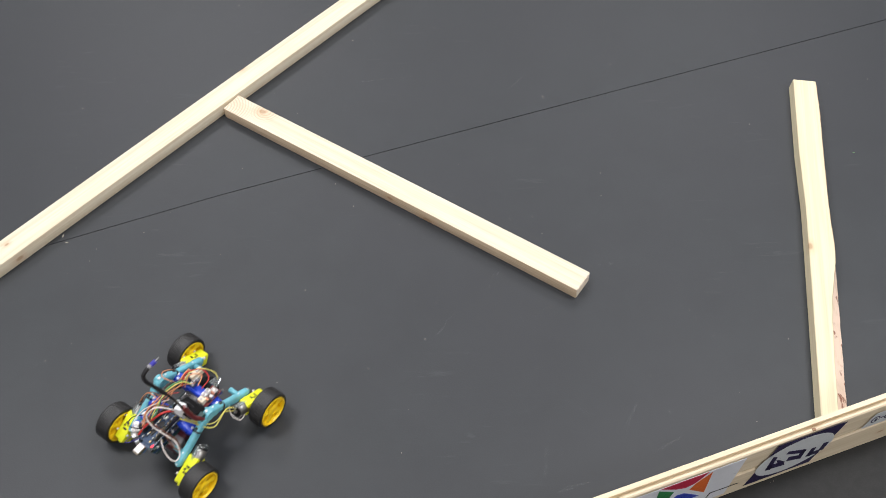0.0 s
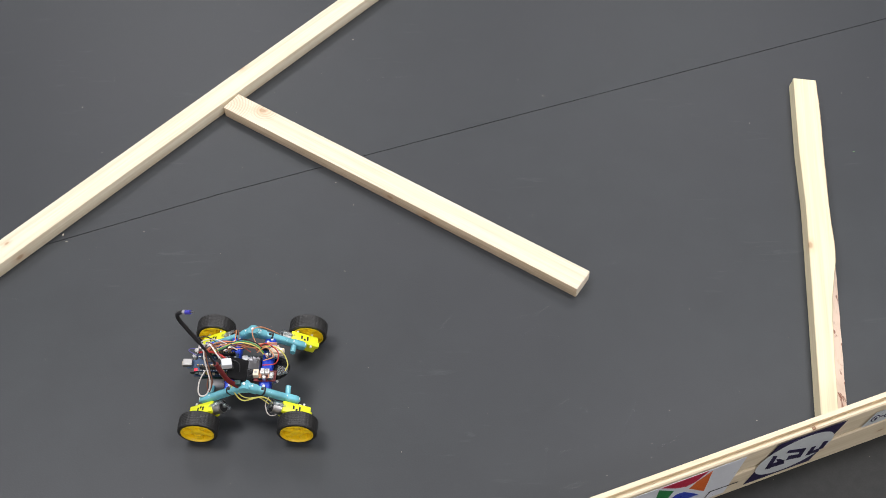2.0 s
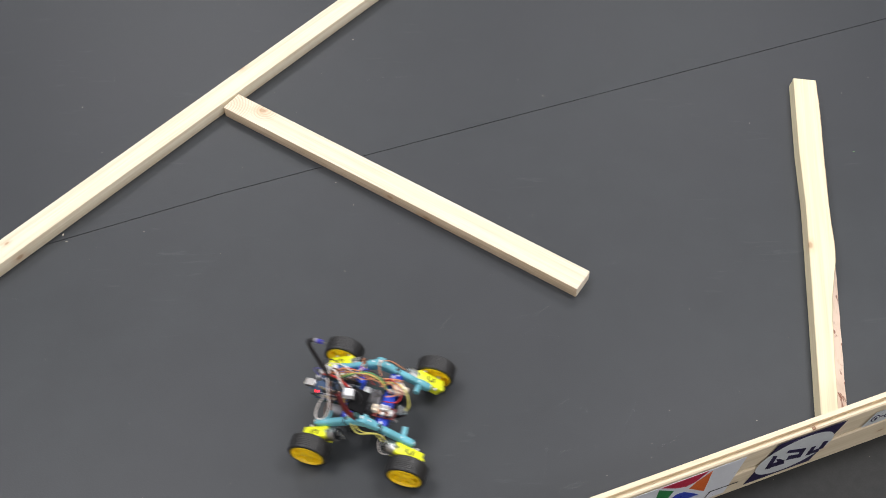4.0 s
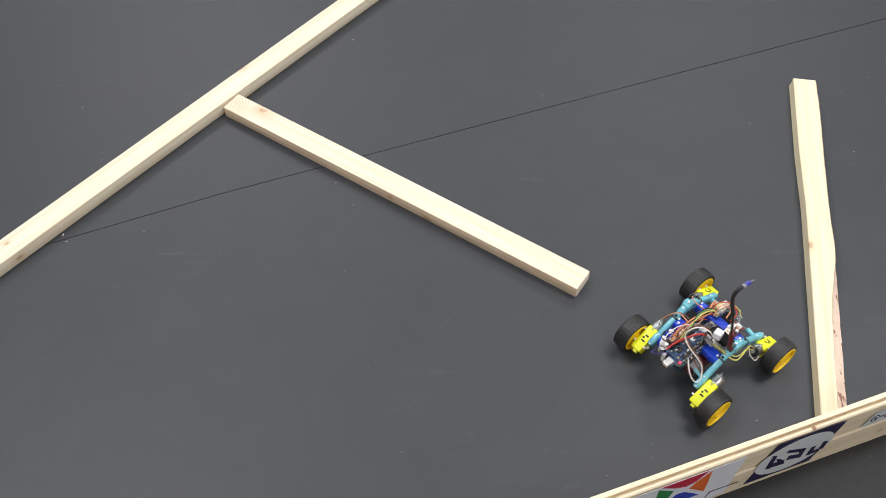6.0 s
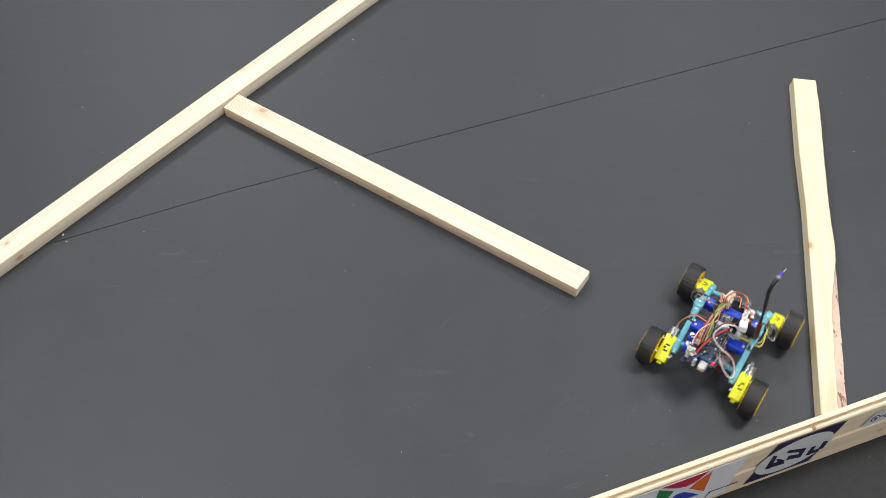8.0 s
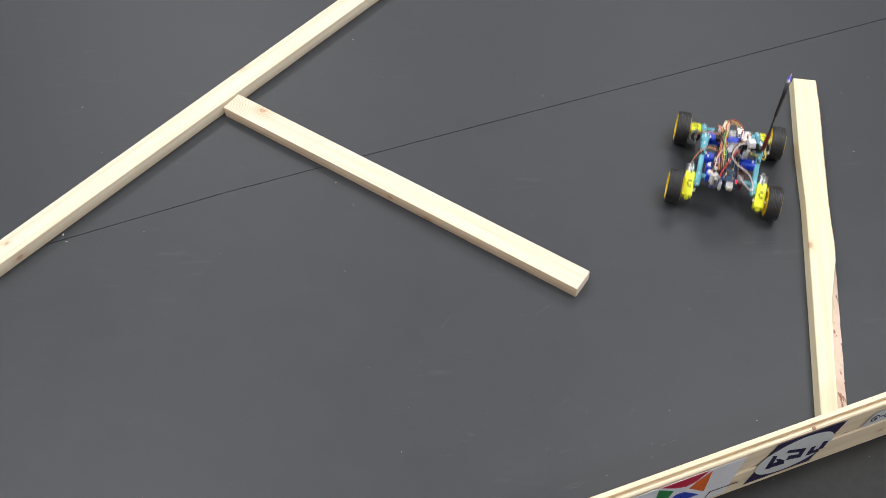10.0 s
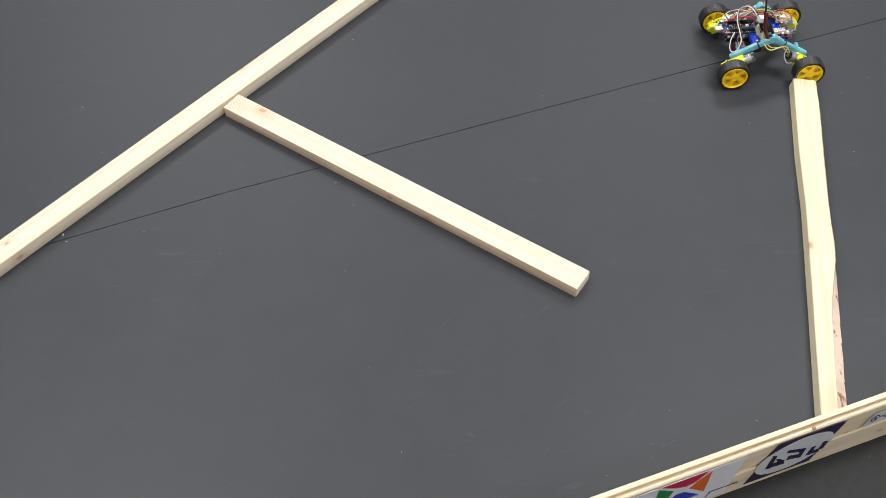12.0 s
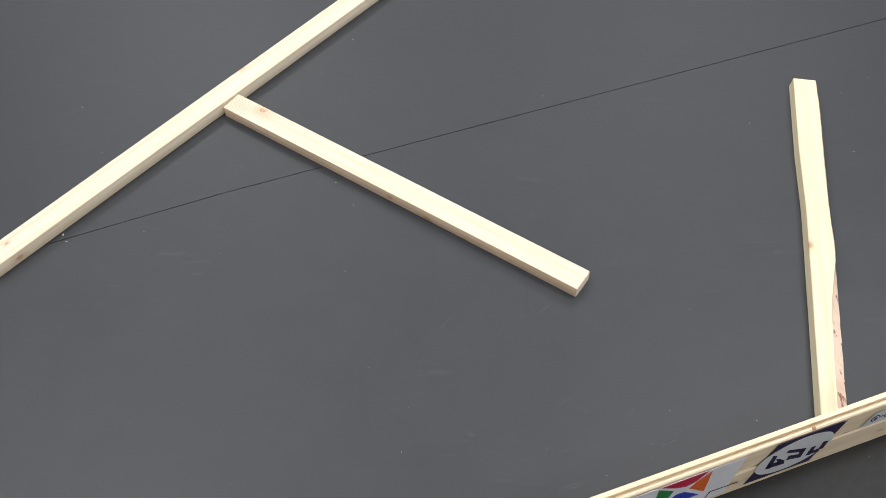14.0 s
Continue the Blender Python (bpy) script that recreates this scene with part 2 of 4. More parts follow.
# ---- the hall ----
SEAM = [(-4.45, -0.270), (-0.417, 1.2022), (-0.145, 1.2916), (4.45, 2.787)]      # the joint between two mats
RIM = [(x, 0.6073 + (x - 0.4701) * math.tan(radians(18.45))) for x in (-4.45, 4.45)]      # where the mat is cut under the fence and the darker shade piece begins
part_floor = part("floor", slab(9.4, 11.4, 0.1, (0, 2, -0.0545)), SUB)
tagged(part_floor, "dark subfloor under the rubber matting", "floor", kind="structure")
for side, far in ((1, 7.4), (-1, -3.45)):
    line = [(x, y + side * 0.0008) for x, y in SEAM]
    edge = line + ([(4.45, far), (-4.45, far)] if side > 0 else [(4.45, RIM[1][1]), (-4.45, RIM[0][1])])
    mat = part("rubber_mat", sheet(edge, 0.0045, pose(0, 0, -0.0045)), MAT)
    tagged(mat, "black rubber floor mat, scuffed, with a tight seam", "floor mat", "floor mats", "structure")
# added dark floor piece, stands in for the soft shade before the fence
outer = part("shaded_floor", sheet([(RIM[0][0], RIM[0][1] - 0.001), (-4.45, -3.45), (4.45, -3.45), (RIM[1][0], RIM[1][1] - 0.001)], 0.0045, pose(0, 0, -0.0045)), FLOOR_SHADE)
tagged(outer, "floor in front of the fence, its shade put into a darker colour", "floor", kind="structure")
for nm, sx, sy, x, y in (("wall_north", 9.4, 0.2, 0, 7.6), ("wall_south", 9.4, 0.2, 0, -3.6), ("wall_east", 0.2, 11.0, 4.6, 2), ("wall_west", 0.2, 11.0, -4.6, 2)):
    w = part(nm, slab(sx, sy, 3.5, (x, y, 1.74)), PLASTER)
    tagged(w, "plain light grey painted hall wall", "wall", kind="structure")
c = part("ceiling", slab(9.4, 11.4, 0.1, (0, 2, 3.54)), CEIL)
tagged(c, "plain white hall ceiling", "ceiling", kind="structure")


# ---- battens lying on the mat ----
def batten(name, length, width, height, material, m, label, flank=None):
    bm = slab(length, width, height, (length / 2, width / 2, height / 2), 0.0012)
    ob = part(name, bm, material, smooth=True)
    ob.matrix_basis = m
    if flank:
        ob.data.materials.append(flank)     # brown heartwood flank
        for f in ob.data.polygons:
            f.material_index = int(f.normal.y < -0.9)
    for x in (-0.0003, length + 0.0003):
        part("end_grain", slab(0.0008, width - 0.003, height - 0.003, (x, width / 2, height / 2)), END_GRAIN, ob, "sawn end grain")
    return tagged(ob, label, "wooden batten", "battens laid out as a course")


PINE_LONG = pine("pine_long_batten", ((0.867, 0.0, 0.012, 0.0055), (0.867, 0.031, 0.027, 0.0032), (1.45, 0.0475, 0.027, 0.005)), seed=0.7)
PINE_MID = pine("pine_mid_batten", ((0.072, 0.036, 0.0245, 0.006), (0.413, 0.0, 0.012, 0.005), (0.497, 0.0, 0.004, 0.007)), arcs=((-0.006, 0.004, 0.075), (0.078, 0.040, 0.036)), seed=2.1)
PINE_EDGE = pine("pine_waney_batten", ((0.433, 0.006, 0.024, 0.0055),), light=(0.77, 0.71, 0.48), seed=4.4)
PINE_BOARD = pine("pine_profile_board", ((0.0587, 0.008, 0.126, 0.0035),), light=(0.76, 0.64, 0.46), seed=6.3)
PINE_BOARD_LOW = pine("pine_lower_board", ((0.2, 0.0, 0.03, 0.004),), light=(0.72, 0.60, 0.43), seed=7.9)

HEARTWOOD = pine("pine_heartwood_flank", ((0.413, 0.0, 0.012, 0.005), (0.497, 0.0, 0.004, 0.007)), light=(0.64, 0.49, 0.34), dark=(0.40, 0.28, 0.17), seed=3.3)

LONG = pose(-0.7888, 1.0183, 0, 0, 0, 48.6)
batten("pine_batten", 2.3, 0.0475, 0.027, PINE_LONG, LONG @ pose(-0.82, 0, 0), "long pale planed pine batten lying on the mat")
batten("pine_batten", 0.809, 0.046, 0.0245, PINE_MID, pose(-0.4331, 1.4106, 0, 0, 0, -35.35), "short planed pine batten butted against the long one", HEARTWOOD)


def waney_batten():
    """A board with a wane: its upper edge wanders and the lower half shows the barky bevel."""
    length, h, n = 0.785, 0.024, 80
    keys_top = [(0, .0428), (.09, .0452), (.22, .0445), (.316, .0447), (.37, .0457), (.42, .0482), (.46, .0474), (.497, .0417), (.546, .0353), (.58, .0327), (.67, .0294), (.785, .0278)]
    keys_low = [(0, .0440), (.2, .0465), (.30, .0490), (.36, .0515), (.48, .0518), (.57, .0506), (.66, .0490), (.785, .0470)]
    keys_left = [(0, -.001), (.2, -.0005), (.34, .004), (.42, .0038), (.58, .003), (.785, .0015)]

    def at(keys, s):
        return float(np.interp(s, [k[0] for k in keys], [k[1] for k in keys]))

    body, wane = bmesh.new(), bmesh.new()
    rows, strip = [], []
    for i in range(n + 1):
        s = length * i / n
        jag = 0.0006 * noise.noise((s * 60, 0.3, 1.7))
        wt, wl = at(keys_top, s) + jag, at(keys_low, s) + 1.5 * jag
        lowz = 0.006
        le = at(keys_left, s)
        sect = [(le - 0.0024, 0.0010), (le - 0.0016, 0), (wl - 0.002, 0), (wl, lowz), (wt, h), (le + 0.0010, h), (le, h - 0.0010)]
        rows.append([body.verts.new((s, y, z)) for y, z in sect])
        # the barky skin lies a hair outside the bevel
        nrm = Vector((0, h - lowz, wl - wt)).normalized() * 0.0006
        strip.append([wane.verts.new((s, wl + nrm.y, lowz + nrm.z)), wane.verts.new((s, wt + nrm.y + 0.0002, h + nrm.z * 0.1))])
    for p, q in zip(rows, rows[1:]):
        for k in range(7):
            body.faces.new((p[k], p[(k + 1) % 7], q[(k + 1) % 7], q[k]))
    body.faces.new(rows[0])
    body.faces.new(rows[-1][::-1])
    for p, q in zip(strip, strip[1:]):
        wane.faces.new((p[0], p[1], q[1], q[0]))
    ob = part("pine_batten", body, PINE_EDGE)
    ob.matrix_basis = pose(0.7221, 1.4507, 0, 0, 0, -100.77)
    tagged(ob, "short pine batten with a wavy barky waney edge", "wooden batten", "battens laid out as a course")
    part("bark_edge", wane, BARK, ob, "pinkish bevel with brown bark remains")


waney_batten()


# ---- the low board wall with stickers ----
FENCE = pose(0.4701, 0.5980, 0, 0, 0, 18.45)    # x along the board, y to the back; front face at y = 0


def sponsor_fence():
    x0, x1, tall = -1.2, 1.3, 1.075
    fence = thing("board_fence", "low pine board fence with printed stickers on its face", "fence", m=FENCE)
    # upper board: grooved top edge, cross-section in (y, z)
    upper = [(0.0015, 0.066), (0.0015, 0.117), (0.0035, 0.119), (0.0062, 0.119), (0.0062, 0.112), (0.0112, 0.112), (0.0112, 0.120), (0.0182, 0.120), (0.0182, 0.062), (0.0040, 0.062)]
    lower = [(0.0, 0.0), (0.0, 0.0575), (0.0022, 0.0605), (0.0182, 0.0605), (0.0182, 0.0)]
    for nm, sect, mtl in (("upper_board", upper, PINE_BOARD), ("lower_board", lower, PINE_BOARD_LOW)):
        bm = bmesh.new()
        a = [bm.verts.new((x0, y, z * tall)) for y, z in sect]
        b = [bm.verts.new((x1, y, z * tall)) for y, z in sect]
        for k in range(len(sect)):
            bm.faces.new((a[k], a[(k + 1) % len(sect)], b[(k + 1) % len(sect)], b[k]))
        bm.faces.new(a)
        bm.faces.new(b[::-1])
        part(nm, bm, mtl, fence)
    part("knot", slab(0.0058, 0.0044, 0.0060, (0.0535, 0.0041, 0.1255), 0.0008), KNOT, fence, "small brown knot in the grooved edge")
    face = pose(0, -0.0006, 0, 90, 0, 0)             # sheets drawn in (x, z) on the face

    def printed(name, outline, mtl, parent, lift, label=""):
        moved = [(x + shift[0], z * tall) for x, z in outline]
        return part(name, sheet(moved, 0.0003, pose(0, -lift, 0) @ face), mtl, parent, label)
    shift = [-0.030]
    # sticker with a four-part star
    s1 = printed("sticker", [(-0.400, 0.010), (-0.036, 0.010), (-0.026, 0.116), (-0.400, 0.116)], PAPER, fence, 0.0, "white sticker with a four-coloured star")
    cx, cz = -0.116, 0.076
    printed("star_point", [(cx - 0.043, cz + 0.038), (cx + 0.031, cz + 0.039), (cx + 0.014, cz + 0.017), (cx, cz + 0.012), (cx - 0.017, cz + 0.019)], P_RED, s1, 0.0004, "crimson")
    printed("star_point", [(cx + 0.037, cz + 0.034), (cx + 0.038, cz - 0.030), (cx + 0.008, cz), (cx + 0.016, cz + 0.015)], P_ORANGE, s1, 0.0004, "orange")
    printed("star_point", [(cx - 0.046, cz + 0.034), (cx - 0.019, cz + 0.012), (cx - 0.025, cz - 0.008), (cx - 0.046, cz - 0.024)], P_GREEN, s1, 0.0004, "green")
    printed("star_point", [(cx - 0.040, cz - 0.034), (cx - 0.018, cz - 0.014), (cx - 0.011, cz - 0.005), (cx + 0.001, cz - 0.006), (cx + 0.031, cz - 0.035)], P_BLUE, s1, 0.0004, "blue")
    printed("print_bar", [(cx + 0.049, cz - 0.0435), (cx + 0.098, cz - 0.0445), (cx + 0.098, cz - 0.0425), (cx + 0.050, cz - 0.0410)], INK, s1, 0.0004)
    printed("print_bar", [(cx + 0.046, cz - 0.058), (cx + 0.048, cz - 0.058), (cx + 0.052, cz - 0.0430), (cx + 0.050, cz - 0.0430)], INK, s1, 0.0004)
    shift[0] = -0.021
    # navy sticker with a pale oval
    s2 = printed("sticker", [(-0.012, 0.012), (0.100, 0.012), (0.128, 0.116), (0.016, 0.116)], NAVY, fence, 0.0, "navy sticker with a pale oval and dark strokes")
    printed("oval", oval(0.058, 0.064, 0.062, 0.046, lean=0.18), PAPER_GREY, s2, 0.0004, "pale grey oval")
    for stroke in ([(0.0164, 0.0841), (0.0247, 0.0786), (0.0234, 0.0406), (0.0142, 0.0443)],
                   [(0.0145, 0.0450), (0.0149, 0.0590), (0.0433, 0.0529), (0.0486, 0.0394)],
                   [(0.0262, 0.0680), (0.0330, 0.0643), (0.0461, 0.0501), (0.0355, 0.0475)],
                   [(0.0402, 0.0768), (0.0414, 0.0846), (0.0757, 0.0696), (0.0746, 0.0591)],
                   [(0.0665, 0.0714), (0.0761, 0.0685), (0.0750, 0.0412), (0.0670, 0.0448)],
                   [(0.0478, 0.0507), (0.0483, 0.0635), (0.0669, 0.0563), (0.0704, 0.0434)],
                   [(0.0869, 0.0648), (0.0947, 0.0632), (0.0931, 0.0379), (0.0839, 0.0405)],
                   [(0.0844, 0.0420), (0.0866, 0.0493), (0.1049, 0.0495), (0.1074, 0.0372)],
                   [(0.1055, 0.0690), (0.1152, 0.0661), (0.1126, 0.0444), (0.1036, 0.0451)]):
        printed("print_bar", stroke, NAVY, s2, 0.0008)
    shift[0] = 0.0
    # small label with unreadable marks
    s3 = printed("sticker", [(0.148, 0.068), (0.330, 0.068), (0.335, 0.105), (0.160, 0.105)], PAPER_GREY, fence, 0.0, "small pale label with dark marks")
    for x in (0.166, 0.189):
        printed("print_ring", oval(x, 0.086, 0.0075, 0.0085, 20), NAVY, s3, 0.0004)
        printed("print_ring", oval(x, 0.086, 0.0058, 0.0066, 20), PAPER_GREY, s3, 0.0008)
        printed("print_bar", oval(x, 0.086, 0.0022, 0.0045, 12), NAVY, s3, 0.0012)
    printed("print_bar", [(0.1750, 0.0850), (0.1800, 0.0850), (0.1800, 0.0875), (0.1750, 0.0875)], NAVY, s3, 0.0004)


sponsor_fence()



# ---- the robot: x forward, y to its left, resting on z = 0 ----
HALF_BASE, WHEEL_R = 0.0767, 0.0312
TRACK = {1: 0.0880, -1: 0.0890}      # from the middle line out to the port and starboard wheels
ROBOT = thing("robot_car", "four-wheeled hobby robot car of teal plastic arms with bare electronics", "robot")
WHEELS = []


def wheel(sx, sy):
    """Yellow five-spoke rim in a ribbed black tyre, spinning round y."""
    bm = rod((0, -0.0118, 0), (0, 0.0118, 0), 0.0062, 20)
    rod((0, -sy * 0.0105, 0), (0, -sy * 0.0175, 0), 0.0040, 14, bm=bm)
    w = part("wheel", bm, YELLOW_RIM, ROBOT, "ribbed black tyre on a yellow rim", True)
    w.matrix_basis = pose(sx * HALF_BASE, sy * TRACK[sy], WHEEL_R)
    tyre = [(0.0246, -0.0115), (0.0275, -0.0124), (0.0300, -0.0120), (0.0310, -0.0105)]
    for k in range(-3, 4):
        y = k * 0.0029
        tyre += [(0.0312, y - 0.0010), (0.0312, y + 0.0006), (0.0307, y + 0.0009)]
    tyre += [(0.0310, 0.0105), (0.0300, 0.0120), (0.0275, 0.0124), (0.0246, 0.0115)]
    part("tyre", spun(tyre, 90, 0.00025), TYRE, w, "black ribbed rubber tyre")
    ring = [(0.0254, -0.0118), (0.0256, -0.0130), (0.0240, -0.0134), (0.0226, -0.0118), (0.0222, -0.0085), (0.0222, 0.0085), (0.0226, 0.0118), (0.0240, 0.0134), (0.0256, 0.0130), (0.0254, 0.0118)]
    bm = spun(ring, 60)
    spun([(0.0100, -0.004), (0.0100, 0.0105), (0.0060, 0.0125), (0.0060, -0.004)], 30, bm=bm)
    spun([(0.0100, -0.0105), (0.0100, 0.004), (0.0060, 0.004), (0.0060, -0.0125)], 30, bm=bm)
    part("rim", bm, YELLOW_RIM, w, "", True)
    for k in range(5):
        a = 72 * k
        bm = bmesh.new()
        sect = [(0.0070, 0.0046), (0.0150, 0.0046), (0.0232, 0.0088)]
        loops = []
        for r, hw in sect:
            loops.append([bm.verts.new((r, y, z)) for y, z in ((-0.0090, -hw), (0.0090, -hw), (0.0108, 0), (0.0090, hw), (-0.0090, hw), (-0.0108, 0))])
        for p, q in zip(loops, loops[1:]):
            for j in range(6):
                bm.faces.new((p[j], p[(j + 1) % 6], q[(j + 1) % 6], q[j]))
        bm.faces.new(loops[0])
        bm.faces.new(loops[-1][::-1])
        bmesh.ops.transform(bm, matrix=pose(0, 0, 0, 0, a, 0), verts=bm.verts[:])
        part("spoke", bm, YELLOW_RIM, w)
    WHEELS.append((w, sx, sy))


def gear_motor(sx, sy):
    """Yellow gearbox on the wheel's axle, its motor can pointing up the arm to the pivot."""
    ang = math.degrees(math.atan2(0.043, 0.078))
    m = pose(sx * HALF_BASE, sy * (TRACK[sy] - 0.0245), WHEEL_R) @ (pose(0, 0, 0, 0, -ang, 180) if sx > 0 else pose(0, 0, 0, 0, -ang, 0))
    g = part("gear_motor", slab(0.046, 0.0185, 0.0215, (0.0075, 0, 0), 0.0020), YELLOW, ROBOT, "lemon yellow plastic gear motor with a bare can", True)
    g.matrix_basis = m
    part("gearbox_nose", slab(0.006, 0.0080, 0.0090, (-0.0172, 0, 0), 0.0012), YELLOW, g)
    can = spun([(0.0001, -0.004), (0.0098, -0.004), (0.0102, 0.004), (0.0098, 0.014), (0.0088, 0.0160), (0.0001, 0.0160)], 26)
    bmesh.ops.transform(can, matrix=Matrix.Translation((0.0265, 0, 0)) @ pose(0, 0, 0, 0, 0, -90), verts=can.verts[:])
    part("motor_can", can, STEEL, g, "tin motor can", True)
    part("end_cap", rod((0.0420, 0, 0), (0.0455, 0, 0), 0.0090, 24), BLACK, g)
    part("can_rim", spun([(0.0088, 0.0), (0.0103, 0.0), (0.0103, 0.0030), (0.0088, 0.0030)], 26), STEEL, g).matrix_basis = pose(0.0415, 0, 0, 0, 0, -90)
    part("end_boss", rod((0.0455, 0, 0), (0.0475, 0, 0), 0.0030, 12), STEEL, g)
    band = bmesh.new()
    for z in (-0.0108, 0.0108):
        slab(0.025, 0.0046, 0.0010, (0.0375, 0, z), 0.0003, bm=band)
    slab(0.0010, 0.0046, 0.0225, (0.0497, 0, 0), 0.0003, bm=band)
    part("clear_strap", band, CLEAR, g, "clear plastic strap")
    for x in (-0.004, 0.0200):
        part("screw", rod((x, -0.0125, 0.0085), (x, 0.0125, 0.0085), 0.0017, 10), WHITE, g)
    part("axle_stub", rod((0, sy * 0.0, 0), (0, -0.014, 0), 0.0027, 12), WHITE, g)
    # handwritten mark, unreadable
    for x, y, w, d in ((0.0030, -0.001, 0.0026, 0.0070), (0.0080, 0.002, 0.0032, 0.0034), (0.0130, -0.001, 0.0028, 0.0062)):
        part("pen_mark", slab(w, d, 0.0003, (x, y, 0.0109)), INK, g)


def rocker(sy):
    """Two flat teal bars joined at a pivot into a wide inverted V."""
    y = sy * 0.0495
    top = (0.0, y, 0.0875)
    bm = rod((0, y - 0.0072, 0.0875), (0, y + 0.0072, 0.0875), 0.0078, 22)
    slab(0.020, 0.0122, 0.014, (0, y, 0.0868), 0.004, bm=bm)
    arm = part("rocker_arm", bm, TEAL_DARK, ROBOT, "teal plastic rocker arm with cable ties", True)
    for dx, dz in ((0, 0.0955), (0.007 * sy, 0.0915)):
        part("screw", rod((dx, y, dz - 0.004), (dx, y, dz + 0.0012), 0.0021, 10), WHITE, arm)
    for sx in (1, -1):
        end = Vector((sx * 0.0770, y, 0.0415))
        d = (end - Vector(top)).normalized()
        lie = pose(0, 0, 0, 0, math.degrees(math.atan2(-d.z, d.x)), 0)      # x runs down the arm
        span = (end - Vector(top)).length
        part("arm_bar", slab(span, 0.0096, 0.0142, tuple((Vector(top) + end) / 2), 0.0034, lie, seg=3), TEAL, arm, "", True)
        part("arm_shoe", slab(0.022, 0.0110, 0.0158, tuple(end - d * 0.013), 0.0036, lie, seg=3), TEAL_DARK, arm, "", True)
        part("elbow_sleeve", slab(0.0200, 0.0120, 0.0166, tuple(Vector(top) + d * 0.0118), 0.0042, lie, seg=3), TEAL_DARK, arm, "", True)
        part("screw", rod(Vector(top) + d * 0.014 + Vector((0, 0, 0.006)), Vector(top) + d * 0.014 + Vector((0, 0, 0.0104)), 0.0013, 10), WHITE, arm)
        mid = Vector(top) + d * 0.030
        part("cable_tie", slab(0.0032, 0.0108, 0.0154, tuple(mid), 0.0030, lie), BLACK, arm, "black cable tie")
        part("tie_head", slab(0.004, 0.004, 0.005, tuple(mid + Vector((0, 0, 0.0072))), 0.0006), BLACK, arm)
        s = end - d * 0.020
        part("stub", rod(s, s + Vector((0, -sy * 0.019, 0.003)), 0.0043, 16), TEAL, arm, "", True)
        part("screw", rod(end + Vector((0, 0, 0.004)), end + Vector((0, 0, 0.0080)), 0.0020, 10), WHITE, arm)
        part("screw", rod(s + Vector((0, 0, 0.004)), s + Vector((0, 0, 0.0080)), 0.0018, 10), WHITE, arm)


def crossbeam(x, z):
    b = part("crossbeam", slab(0.0175, 0.098, 0.0165, (x, 0, z), 0.0042, seg=3), BLUE, ROBOT, "cobalt blue plastic crossbeam", True)
    for y in (-0.034, 0.034):
        part("beam_collar", slab(0.0195, 0.006, 0.0185, (x, y, z), 0.0046, seg=3), BLUE, b, "", True)
    for dx, y in ((-0.003, 0.039), (0.003, 0.0435), (0.0, -0.041)):
        part("screw", rod((x + dx, y, z + 0.0070), (x + dx, y, z + 0.0098), 0.0021, 10), WHITE, b)


